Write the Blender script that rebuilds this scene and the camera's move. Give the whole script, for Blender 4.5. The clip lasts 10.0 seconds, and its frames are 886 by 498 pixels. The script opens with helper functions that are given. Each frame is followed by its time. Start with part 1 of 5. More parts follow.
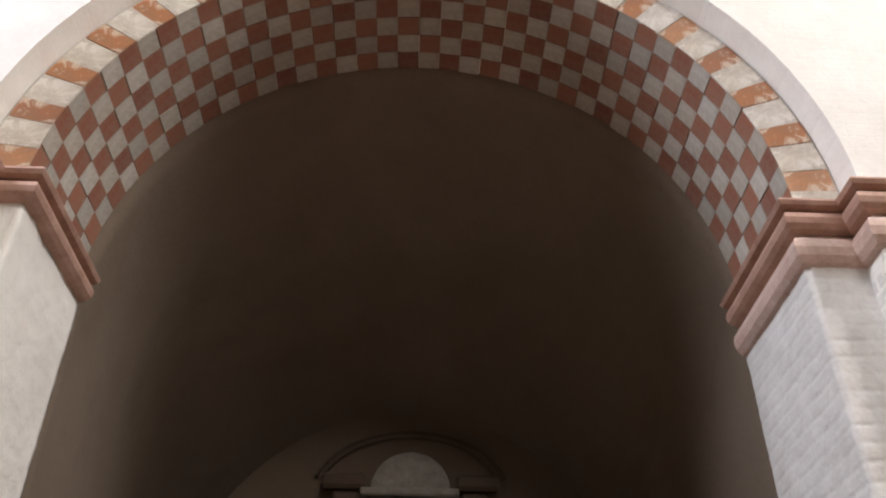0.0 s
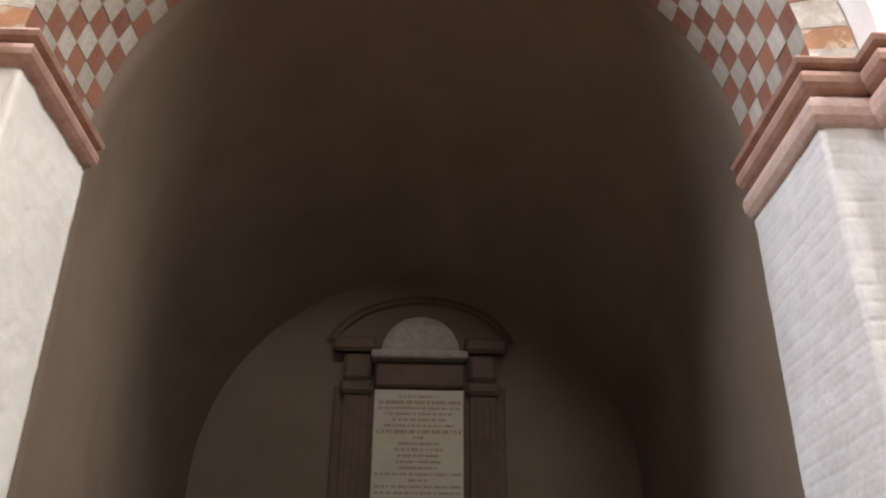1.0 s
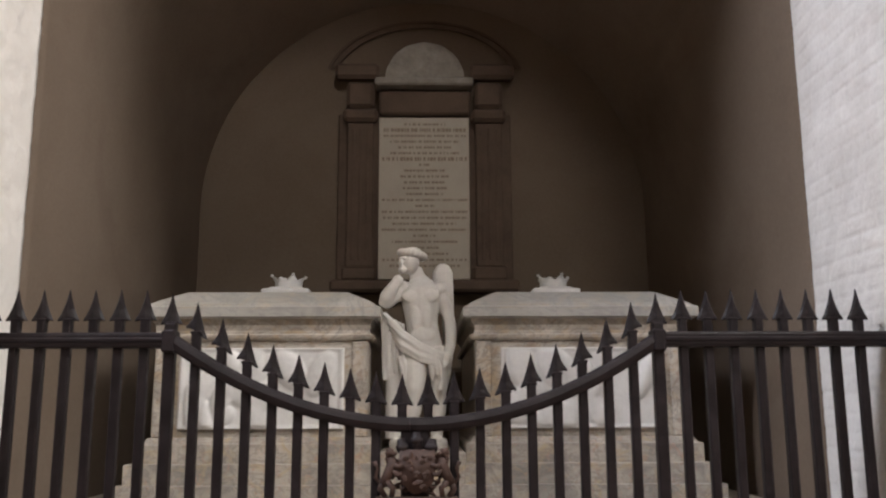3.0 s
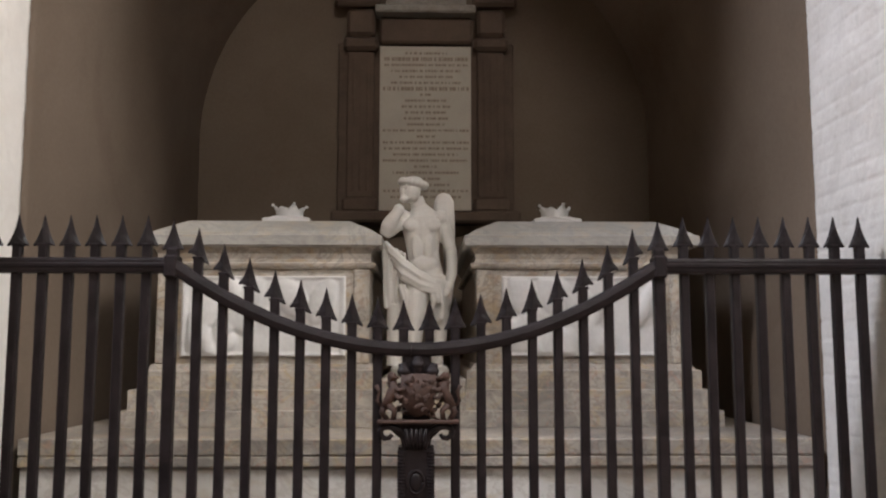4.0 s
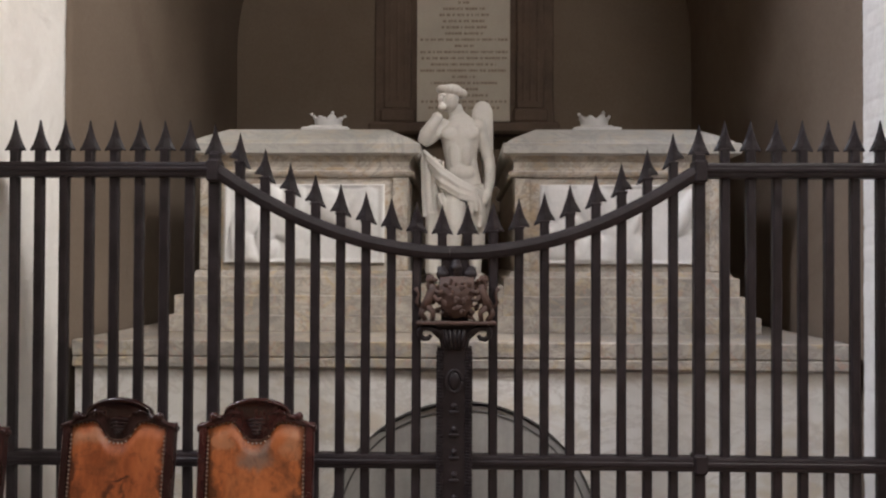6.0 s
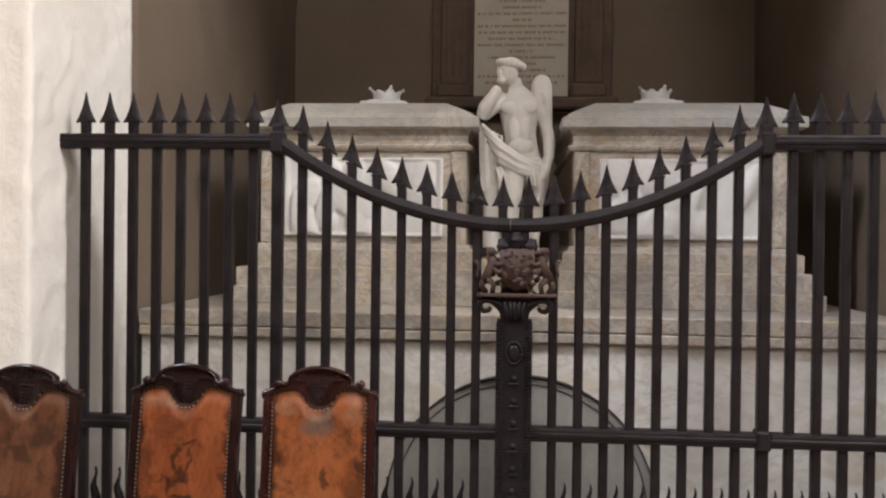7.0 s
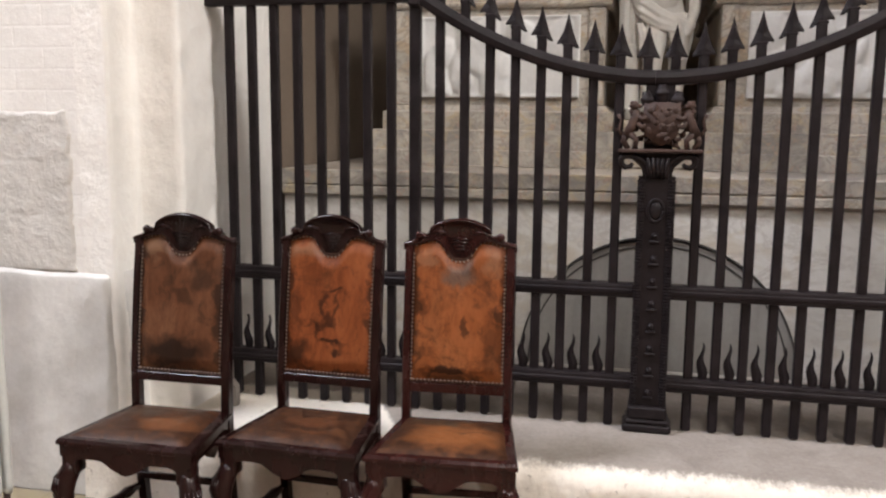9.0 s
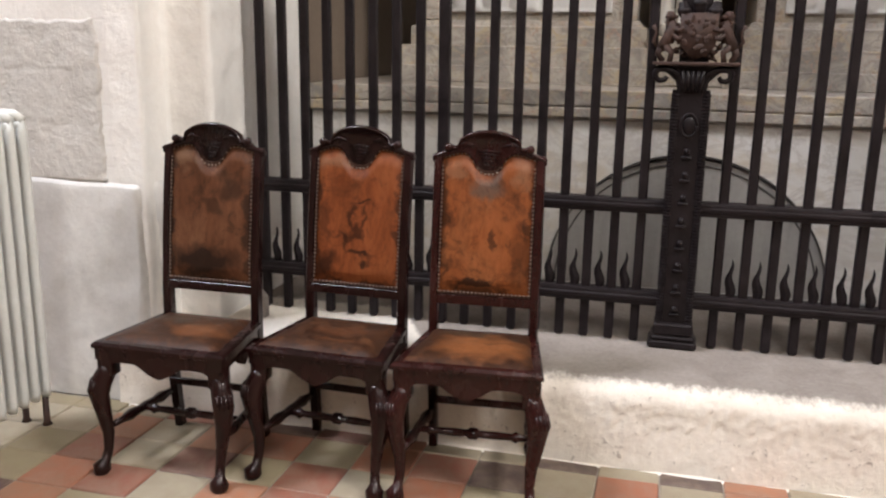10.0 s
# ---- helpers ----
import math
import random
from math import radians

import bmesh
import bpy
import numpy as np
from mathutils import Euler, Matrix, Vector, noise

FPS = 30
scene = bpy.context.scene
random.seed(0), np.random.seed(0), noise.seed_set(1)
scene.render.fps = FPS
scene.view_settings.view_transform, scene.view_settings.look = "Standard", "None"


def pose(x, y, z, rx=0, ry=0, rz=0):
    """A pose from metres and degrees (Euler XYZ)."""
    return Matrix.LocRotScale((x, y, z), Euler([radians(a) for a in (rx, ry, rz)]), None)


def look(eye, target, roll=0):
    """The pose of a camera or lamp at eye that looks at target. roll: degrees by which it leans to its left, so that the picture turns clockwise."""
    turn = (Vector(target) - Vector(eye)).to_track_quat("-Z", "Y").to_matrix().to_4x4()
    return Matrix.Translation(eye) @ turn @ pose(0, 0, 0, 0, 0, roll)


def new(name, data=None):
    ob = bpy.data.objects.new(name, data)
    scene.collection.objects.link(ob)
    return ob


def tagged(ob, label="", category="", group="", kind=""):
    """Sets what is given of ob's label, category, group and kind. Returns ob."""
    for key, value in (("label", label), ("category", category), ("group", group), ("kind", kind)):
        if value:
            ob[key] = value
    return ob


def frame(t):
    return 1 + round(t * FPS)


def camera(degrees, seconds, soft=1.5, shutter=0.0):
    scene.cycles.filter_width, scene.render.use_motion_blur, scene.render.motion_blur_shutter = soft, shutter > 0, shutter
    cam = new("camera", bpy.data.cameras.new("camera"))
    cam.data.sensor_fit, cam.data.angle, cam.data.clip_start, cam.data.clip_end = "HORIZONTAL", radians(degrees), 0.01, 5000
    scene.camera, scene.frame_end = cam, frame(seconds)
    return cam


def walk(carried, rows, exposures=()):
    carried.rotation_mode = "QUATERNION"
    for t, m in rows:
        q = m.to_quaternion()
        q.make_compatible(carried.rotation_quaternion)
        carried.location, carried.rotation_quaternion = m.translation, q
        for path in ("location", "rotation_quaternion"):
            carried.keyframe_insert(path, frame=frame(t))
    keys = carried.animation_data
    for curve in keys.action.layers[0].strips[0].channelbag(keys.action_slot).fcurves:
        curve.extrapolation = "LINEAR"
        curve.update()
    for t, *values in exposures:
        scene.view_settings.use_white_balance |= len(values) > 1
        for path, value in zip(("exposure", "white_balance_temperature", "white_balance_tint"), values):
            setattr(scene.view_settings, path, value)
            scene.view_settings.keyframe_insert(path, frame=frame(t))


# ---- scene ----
# camera: seconds, x, y, z, tilt, lean, turn
cam = camera(54.0, 10.0, soft=2.2)
ROWS = [
    (0.0, 0.037, -3.720, 1.891, 126.19, -0.31, -2.28),
    (0.5, 0.066, -3.698, 1.880, 122.87, -0.82, -2.05),
    (1.0, 0.067, -3.675, 1.873, 117.72, -0.50, -1.48),
    (1.5, 0.068, -3.648, 1.851, 113.87, -0.67, -1.88),
    (2.0, 0.057, -3.619, 1.826, 109.07, -0.18, -1.31),
    (2.5, 0.050, -3.594, 1.829, 104.02, 0.27, -1.03),
    (4.0, 0.042, -3.560, 1.784, 96.27, -0.01, -1.06),
    (4.5, 0.043, -3.568, 1.765, 94.31, -0.07, -0.51),
    (5.0, 0.040, -3.568, 1.748, 93.00, -0.19, 0.06),
    (5.5, 0.043, -3.577, 1.738, 91.82, -0.16, 0.57),
    (7.0, 0.000, -3.587, 1.698, 89.45, -0.70, 4.76),
    (7.5, -0.027, -3.597, 1.685, 88.54, -0.72, 7.45),
    (8.0, -0.045, -3.599, 1.657, 86.74, -0.34, 10.07),
    (8.5, -0.044, -3.593, 1.620, 84.25, -0.13, 11.90),
    (9.0, -0.062, -3.584, 1.600, 81.45, -0.47, 12.84),
    (9.5, -0.071, -3.587, 1.589, 78.69, -0.80, 13.96),
    (10.0, -0.073, -3.589, 1.539, 76.74, -0.87, 14.59),
]
walk(cam, [(t, pose(x, y, z, a, b, c)) for t, x, y, z, a, b, c in ROWS],
     [(0.0, -0.35), (0.5, -0.15), (1.0, 0.05), (1.5, 0.17), (2.5, 0.1), (4.0, 0.08), (5.5, 0.16), (7.5, 0.34), (10.0, 0.2)])

# ---- world and light ----
world = bpy.data.worlds.new("world")
scene.world = world
world.use_nodes = True
wn = world.node_tree
bg = wn.nodes["Background"]
sky = wn.nodes.new("ShaderNodeTexSky")
sky.sky_type = 'NISHITA'
sky.sun_disc = False
sky.sun_elevation, sky.sun_rotation = radians(35), radians(120)
wn.links.new(sky.outputs[0], bg.inputs[0])
bg.inputs[1].default_value = 0.06


def window_light(name, eye, target, w, h, watts, colour):
    data = bpy.data.lights.new(name, 'AREA')
    data.shape, data.size, data.size_y, data.energy, data.color = 'RECTANGLE', w, h, watts, colour
    ob = new(name, data)
    ob.matrix_world = look(eye, target)
    return ob


# daylight in the tall windows of the nave (side, aisle)
window_light("window_light_east", (7.90, -4.4, 9.2), (-1.0, 0.5, 2.5), 2.2, 5.4, 1900, (1.0, 0.955, 0.93))
window_light("window_light_west", (-6.90, -2.9, 9.4), (1.0, 0.5, 2.5), 2.2, 3.6, 2000, (0.85, 0.87, 0.98))
# added frontal fill for niche and gate, set behind the camera
window_light("window_light_south", (2.2, -13.1, 11.0), (0.0, 0.0, 2.0), 3.2, 3.4, 1450, (1.0, 0.955, 0.93))

# ---- helpers ----


def mesh_object(name, bm, material, smooth=False):
    me = bpy.data.meshes.new(name)
    bmesh.ops.recalc_face_normals(bm, faces=bm.faces)
    bm.to_mesh(me)
    bm.free()
    if material:
        me.materials.append(material)
    if smooth:
        for poly in me.polygons:
            poly.use_smooth = True
    return new(name, me)


def part(name, bm, material, parent, label="", smooth=False):
    ob = mesh_object(name, bm, material, smooth)
    ob.parent = parent
    if label:
        tagged(ob, label)
    return ob


def thing(name, label, category, group="", at=(0, 0, 0)):
    ob = new(name)
    ob.location = at
    ob.empty_display_size = 0.1
    return tagged(ob, label, category, group)


def structure(ob, label, category):
    return tagged(ob, label, category, kind="structure")


def box(bm, x0, x1, y0, y1, z0, z1, bevel=0.0, segments=1, m=None):
    made = bmesh.ops.create_cube(bm, size=1)["verts"]
    t = Matrix.Translation(((x0 + x1) / 2, (y0 + y1) / 2, (z0 + z1) / 2)) @ Matrix.Diagonal((x1 - x0, y1 - y0, z1 - z0, 1))
    bmesh.ops.transform(bm, matrix=(m @ t) if m else t, verts=made)
    if bevel:
        edges = list({e for v in made for e in v.link_edges})
        bmesh.ops.bevel(bm, geom=edges, offset=bevel, segments=segments, affect='EDGES', profile=0.6)
    return bm


def boxed(*args, **more):
    return box(bmesh.new(), *args, **more)


def tube(bm, pts, radii, seg=10, squash=1.0, caps=True):
    """A round body through pts with those radii; squash flattens it across its first side."""
    pts = [Vector(p) for p in pts]
    rings = []
    side = None
    for i, p in enumerate(pts):
        way = (pts[min(i + 1, len(pts) - 1)] - pts[max(i - 1, 0)]).normalized()
        if side is None:
            side = way.orthogonal().normalized() if abs(way.y) > 0.9 else way.cross(Vector((0, 1, 0))).normalized()
        side = (side - way * side.dot(way)).normalized()
        other = way.cross(side)
        r = radii[i] if isinstance(radii, (list, tuple)) else radii
        rings.append([bm.verts.new(p + r * (math.cos(a) * side + squash * math.sin(a) * other))
                      for a in (2 * math.pi * k / seg for k in range(seg))])
    for a, b in zip(rings, rings[1:]):
        for k in range(seg):
            bm.faces.new((a[k], a[(k + 1) % seg], b[(k + 1) % seg], b[k]))
    if caps:
        bm.faces.new(rings[0][::-1])
        bm.faces.new(rings[-1])
    return bm


def lathe(bm, profile, seg=16, m=None):
    rings = []
    for r, z in profile:
        ring = []
        for k in range(seg):
            a = 2 * math.pi * k / seg
            v = Vector((max(r, 1e-4) * math.cos(a), max(r, 1e-4) * math.sin(a), z))
            ring.append(bm.verts.new(m @ v if m else v))
        rings.append(ring)
    for a, b in zip(rings, rings[1:]):
        for k in range(seg):
            bm.faces.new((a[k], a[(k + 1) % seg], b[(k + 1) % seg], b[k]))
    bm.faces.new(rings[0][::-1])
    bm.faces.new(rings[-1])
    return bm


def ball(bm, at, size, turn=(0, 0, 0), u=14, v=10):
    made = bmesh.ops.create_uvsphere(bm, u_segments=u, v_segments=v, radius=1)["verts"]
    bmesh.ops.transform(bm, matrix=pose(*at, *turn) @ Matrix.Diagonal((*size, 1)), verts=made)
    return bm


def plate(bm, outline, y0, y1, m=None):
    """A flat body with that outline in x and z, between y0 and y1."""
    def put(x, y, z):
        v = Vector((x, y, z))
        return bm.verts.new(m @ v if m else v)
    front = [put(x, y0, z) for x, z in outline]
    back = [put(x, y1, z) for x, z in outline]
    bm.faces.new(front)
    bm.faces.new(back[::-1])
    n = len(outline)
    for k in range(n):
        bm.faces.new((front[k], back[k], back[(k + 1) % n], front[(k + 1) % n]))
    return bm


def surface(bm, place, nu, nv):
    """A sheet of nu x nv cells; place(u, v) gives its points."""
    grid = [[bm.verts.new(place(i / nu, j / nv)) for j in range(nv + 1)] for i in range(nu + 1)]
    for i in range(nu):
        for j in range(nv):
            bm.faces.new((grid[i][j], grid[i + 1][j], grid[i + 1][j + 1], grid[i][j + 1]))
    return grid


def sweep(bm, path, profile):
    """A moulding: profile of (out, z) along a plan path, mitred; out lies to the path's right."""
    rings = []
    for i, p in enumerate(path):
        p = Vector(p)
        n = []
        if i > 0:
            d = (p - Vector(path[i - 1])).normalized()
            n.append(Vector((d.y, -d.x)))
        if i < len(path) - 1:
            d = (Vector(path[i + 1]) - p).normalized()
            n.append(Vector((d.y, -d.x)))
        mitre = n[0] if len(n) == 1 else (n[0] + n[1]) / (1 + n[0].dot(n[1]))
        rings.append([bm.verts.new((p.x + mitre.x * o, p.y + mitre.y * o, z)) for o, z in profile])
    k = len(profile)
    for a, b in zip(rings, rings[1:]):
        for j in range(k):
            bm.faces.new((a[j], b[j], b[(j + 1) % k], a[(j + 1) % k]))
    bm.faces.new(rings[0])
    bm.faces.new(rings[-1][::-1])
    return bm


def rough(p, scale, amount):
    return amount * noise.fractal(Vector(p) * scale, 0.8, 2.1, 4)


# ---- materials ----


class Nodes:
    def __init__(self, name, roughness=0.7, metallic=0.0, specular=0.4):
        self.mat = bpy.data.materials.new(name)
        self.mat.use_nodes = True
        self.t = self.mat.node_tree
        self.b = self.t.nodes["Principled BSDF"]
        self.b.inputs["Roughness"].default_value = roughness
        self.b.inputs["Metallic"].default_value = metallic
        self.b.inputs["Specular IOR Level"].default_value = specular
        self.coord = self.t.nodes.new("ShaderNodeTexCoord").outputs["Object"]

    def noise(self, scale, detail=5.0, rough=0.6, distortion=0.0, stretch=None):
        n = self.t.nodes.new("ShaderNodeTexNoise")
        n.inputs["Scale"].default_value, n.inputs["Detail"].default_value = scale, detail
        n.inputs["Roughness"].default_value, n.inputs["Distortion"].default_value = rough, distortion
        if stretch:
            m = self.t.nodes.new("ShaderNodeMapping")
            m.inputs["Scale"].default_value = stretch
            self.t.links.new(self.coord, m.inputs[0])
            self.t.links.new(m.outputs[0], n.inputs["Vector"])
        else:
            self.t.links.new(self.coord, n.inputs["Vector"])
        return n.outputs["Fac"]

    def ramp(self, fac, *stops):
        r = self.t.nodes.new("ShaderNodeValToRGB")
        e = r.color_ramp.elements
        while len(e) < len(stops):
            e.new(0.5)
        for item, (at, col) in zip(e, stops):
            item.position = at
            item.color = (*col, 1) if isinstance(col, tuple) else (col, col, col, 1)
        self.t.links.new(fac, r.inputs[0])
        return r.outputs[0]

    def mix(self, fac, a, b, kind='MIX'):
        m = self.t.nodes.new("ShaderNodeMix")
        m.data_type, m.blend_type = 'RGBA', kind
        for value, socket in ((fac, m.inputs[0]), (a, m.inputs[6]), (b, m.inputs[7])):
            if isinstance(value, (int, float)):
                socket.default_value = value
            elif isinstance(value, tuple):
                socket.default_value = (*value, 1)
            else:
                self.t.links.new(value, socket)
        return m.outputs[2]

    def random(self):
        return self.t.nodes.new("ShaderNodeObjectInfo").outputs["Random"]

    def bump(self, fac, strength, distance=0.01):
        n = self.t.nodes.new("ShaderNodeBump")
        n.inputs["Strength"].default_value, n.inputs["Distance"].default_value = strength, distance
        self.t.links.new(fac, n.inputs["Height"])
        before = self.b.inputs["Normal"]
        if before.is_linked:
            self.t.links.new(before.links[0].from_socket, n.inputs["Normal"])
        self.t.links.new(n.outputs[0], before)
        return self

    def colour(self, value):
        self.t.links.new(value, self.b.inputs["Base Color"])
        return self

    def gloss(self, fac, low, high):
        self.t.links.new(self.ramp(fac, (0.3, low), (0.7, high)), self.b.inputs["Roughness"])
        return self


def two_tone(name, dark, light, scale, roughness=0.75, bump=0.3, grain=60.0, metallic=0.0, distance=0.004, stretch=None, stain=None, specular=0.4):
    n = Nodes(name, roughness, metallic, specular)
    big = n.noise(scale, 6, 0.62, 0.3, stretch)
    col = n.ramp(big, (0.32, dark), (0.68, light))
    if stain:
        spots = n.noise(scale * 0.45, 4, 0.7, 0.8)
        col = n.mix(n.ramp(spots, (0.52, 0.0), (0.72, 0.75)), col, stain)
    small = n.noise(grain, 4, 0.7)
    col = n.mix(0.35, col, n.mix(n.ramp(small, (0.3, 0.0), (0.7, 1.0)), dark, light))
    n.colour(col)
    n.gloss(big, max(0.05, roughness - 0.1), min(1, roughness + 0.1))
    n.bump(small, bump, distance)
    n.bump(big, bump, distance * 4)
    return n.mat


def coursed(mat, length, height, strength, distance):
    """Brick courses that show faintly through limewash, as relief alone."""
    t = mat.node_tree
    coord, m, b, n = (t.nodes.new(k) for k in ("ShaderNodeTexCoord", "ShaderNodeMapping", "ShaderNodeTexBrick", "ShaderNodeBump"))
    m.inputs["Rotation"].default_value = (radians(-90), 0, 0)
    b.inputs["Scale"].default_value, b.inputs["Brick Width"].default_value, b.inputs["Row Height"].default_value = 1.0, length, height
    b.inputs["Mortar Size"].default_value, b.inputs["Mortar Smooth"].default_value = 0.008, 1.0
    n.inputs["Strength"].default_value, n.inputs["Distance"].default_value = strength, distance
    n.invert = True
    t.links.new(coord.outputs["Object"], m.inputs[0])
    t.links.new(m.outputs[0], b.inputs["Vector"])
    t.links.new(b.outputs["Fac"], n.inputs["Height"])
    old = t.nodes["Principled BSDF"].inputs["Normal"]
    t.links.new(old.links[0].from_socket, n.inputs["Normal"])
    t.links.new(n.outputs[0], old)
    return mat


WHITEWASH = two_tone("whitewash", (0.76, 0.735, 0.69), (0.86, 0.84, 0.80), 3.0, 0.9, 0.5, 38, distance=0.007, stain=(0.66, 0.63, 0.58), specular=0.2)
extra = WHITEWASH.node_tree
clump, push = extra.nodes.new("ShaderNodeTexNoise"), extra.nodes.new("ShaderNodeBump")
clump.inputs["Scale"].default_value, clump.inputs["Detail"].default_value, clump.inputs["Distortion"].default_value = 11.0, 4.0, 0.6
push.inputs["Strength"].default_value, push.inputs["Distance"].default_value = 0.22, 0.025
extra.links.new(extra.nodes["Texture Coordinate"].outputs["Object"], clump.inputs["Vector"])
extra.links.new(clump.outputs["Fac"], push.inputs["Height"])
socket = extra.nodes["Principled BSDF"].inputs["Normal"]
extra.links.new(socket.links[0].from_socket, push.inputs["Normal"])
extra.links.new(push.outputs[0], socket)
COURSED_WASH = coursed(two_tone("coursed_whitewash", (0.72, 0.695, 0.655), (0.84, 0.82, 0.785), 3.0, 0.9, 0.3, 38, distance=0.006, specular=0.2), 0.27, 0.085, 0.09, 0.010)
LIMEWASH_BRICK = two_tone("limewashed_brick", (0.58, 0.565, 0.54), (0.77, 0.76, 0.74), 4.0, 0.9, 0.5, 45, distance=0.006, specular=0.2)
# unseen nave surfaces, set dark so less light bounces into the vault
LOW_BOUNCE_PLASTER = two_tone("low_bounce_plaster", (0.21, 0.18, 0.145), (0.29, 0.255, 0.21), 1.2, 0.9, 0.3, 30, specular=0.2)
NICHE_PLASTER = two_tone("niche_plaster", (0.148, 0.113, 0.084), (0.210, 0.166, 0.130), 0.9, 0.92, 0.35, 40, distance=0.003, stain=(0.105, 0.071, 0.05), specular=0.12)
# niche plaster again, darkened so its colour carries the back wall's shade
SHADED_BACK_PLASTER = two_tone("shaded_back_plaster", (0.115, 0.085, 0.060), (0.162, 0.126, 0.095), 0.9, 0.92, 0.35, 40, distance=0.003, stain=(0.115, 0.085, 0.06), specular=0.12)
BASE_WASH = two_tone("dirty_limewash", (0.55, 0.54, 0.512), (0.72, 0.705, 0.68), 2.2, 0.9, 0.4, 38, distance=0.006, stain=(0.40, 0.375, 0.34), specular=0.2)
ASHLAR = two_tone("grey_ashlar", (0.48, 0.463, 0.43), (0.63, 0.61, 0.575), 4.0, 0.9, 0.6, 30, distance=0.008, specular=0.2)
STEP_RISER = two_tone("roughcast_limewash", (0.66, 0.61, 0.54), (0.82, 0.78, 0.71), 5.0, 0.92, 0.45, 60, distance=0.006, specular=0.15)
IRON = two_tone("blackened_iron", (0.0058, 0.0043, 0.0048), (0.020, 0.0145, 0.016), 9.0, 0.45, 0.5, 70, distance=0.003, specular=0.2)
RUST_IRON = two_tone("rusted_cast_iron", (0.020, 0.010, 0.007), (0.066, 0.034, 0.025), 16.0, 0.65, 0.5, 90, distance=0.003)
WOOD = two_tone("dark_mahogany", (0.0055, 0.0021, 0.0019), (0.021, 0.0056, 0.0048), 5.0, 0.25, 0.2, 90, distance=0.0015, stretch=(2, 2, 0.8), specular=0.32)
RED_WOOD = two_tone("reddish_mahogany", (0.010, 0.0028, 0.0025), (0.036, 0.0075, 0.006), 5.0, 0.24, 0.2, 90, distance=0.0015, stretch=(2, 2, 0.8), specular=0.34)
BRASS = two_tone("dull_brass", (0.11, 0.08, 0.06), (0.42, 0.34, 0.28), 22, 0.45, 0.1, 150, metallic=0.8)
RADIATOR_PAINT = two_tone("radiator_enamel", (0.56, 0.57, 0.54), (0.68, 0.69, 0.66), 6, 0.4, 0.1, 60, distance=0.001)
STATUE_MARBLE = two_tone("statue_marble", (0.64, 0.62, 0.58), (0.80, 0.785, 0.75), 8, 0.5, 0.12, 80, distance=0.001)
WHITE_MARBLE = two_tone("white_marble", (0.58, 0.575, 0.565), (0.74, 0.735, 0.725), 7, 0.5, 0.2, 60, distance=0.003)
BROWN_STONE = two_tone("brown_marble", (0.07, 0.048, 0.036), (0.125, 0.09, 0.067), 3, 0.8, 0.2, 50, specular=0.12)
GREY_RELIEF = two_tone("grey_carved_stone", (0.19, 0.17, 0.145), (0.33, 0.3, 0.26), 9, 0.7, 0.6, 40, distance=0.01)
SLAB_STONE = two_tone("inscription_stone", (0.33, 0.285, 0.228), (0.43, 0.38, 0.31), 3, 0.6, 0.15, 60)
INK = two_tone("carved_letters", (0.20, 0.155, 0.115), (0.255, 0.20, 0.15), 14, 0.8, 0.1, 60)
PAINTED_ROLL = two_tone("red_painted_moulding", (0.32, 0.175, 0.13), (0.52, 0.34, 0.27), 8, 0.8, 0.4, 50)
PINK_ROLL = two_tone("pink_painted_moulding", (0.42, 0.27, 0.215), (0.66, 0.52, 0.46), 8, 0.8, 0.4, 50)
DARK_RING = two_tone("dark_lead_line", (0.05, 0.045, 0.04), (0.09, 0.08, 0.075), 12, 0.6, 0.2, 60)
SHELL_STONE = two_tone("worn_panel_stone", (0.27, 0.253, 0.232), (0.37, 0.352, 0.328), 5, 0.8, 0.3, 40, stretch=(3, 3, 0.6))


def veined_marble(name, base, pale, veins, scale, blush=None, flow=2.4):
    n = Nodes(name, 0.42)
    cloud = n.noise(scale, 6, 0.65, 0.8)
    col = n.ramp(cloud, (0.38, base), (0.60, pale))
    warm = n.noise(scale * 1.7, 5, 0.6, 1.6, (1, 1, flow))
    col = n.mix(n.ramp(warm, (0.5, 0.0), (0.66, 0.8)), col, veins[0])
    if blush:
        patch = n.noise(scale * 2.6, 5, 0.7, 2.0, (1.3, 1, 1.2))
        col = n.mix(n.ramp(patch, (0.56, 0.0), (0.66, 0.75)), col, blush)
        speck = n.noise(scale * 6, 6, 0.75, 1.2)
        col = n.mix(n.ramp(speck, (0.60, 0.0), (0.70, 0.6)), col, veins[1])
    vein = n.noise(scale * 1.1, 8, 0.7, 2.4, (1, 1, 1.7))
    col = n.mix(n.ramp(vein, (0.46, 0.0), (0.49, 0.6), (0.50, 0.6), (0.53, 0.0)), col, veins[1])
    n.colour(col)
    n.gloss(cloud, 0.33, 0.52)
    n.bump(n.noise(70, 3), 0.12, 0.002)
    return n.mat


TOMB_MARBLE = veined_marble("veined_tomb_marble", (0.32, 0.29, 0.25), (0.54, 0.50, 0.44), ((0.42, 0.31, 0.19), (0.20, 0.18, 0.165)), 2.8, (0.34, 0.245, 0.19), 1.4)
LID_MARBLE = veined_marble("grey_lid_marble", (0.34, 0.33, 0.305), (0.47, 0.455, 0.42), ((0.44, 0.385, 0.30), (0.28, 0.275, 0.27)), 2.2)
BASE_MARBLE = veined_marble("mottled_base_marble", (0.28, 0.258, 0.232), (0.48, 0.44, 0.385), ((0.45, 0.36, 0.23), (0.20, 0.18, 0.17)), 3.6, (0.42, 0.275, 0.215), 1.3)
PANEL_MARBLE = veined_marble("plinth_front_marble", (0.57, 0.54, 0.49), (0.72, 0.70, 0.665), ((0.54, 0.47, 0.37), (0.50, 0.46, 0.42)), 1.3)


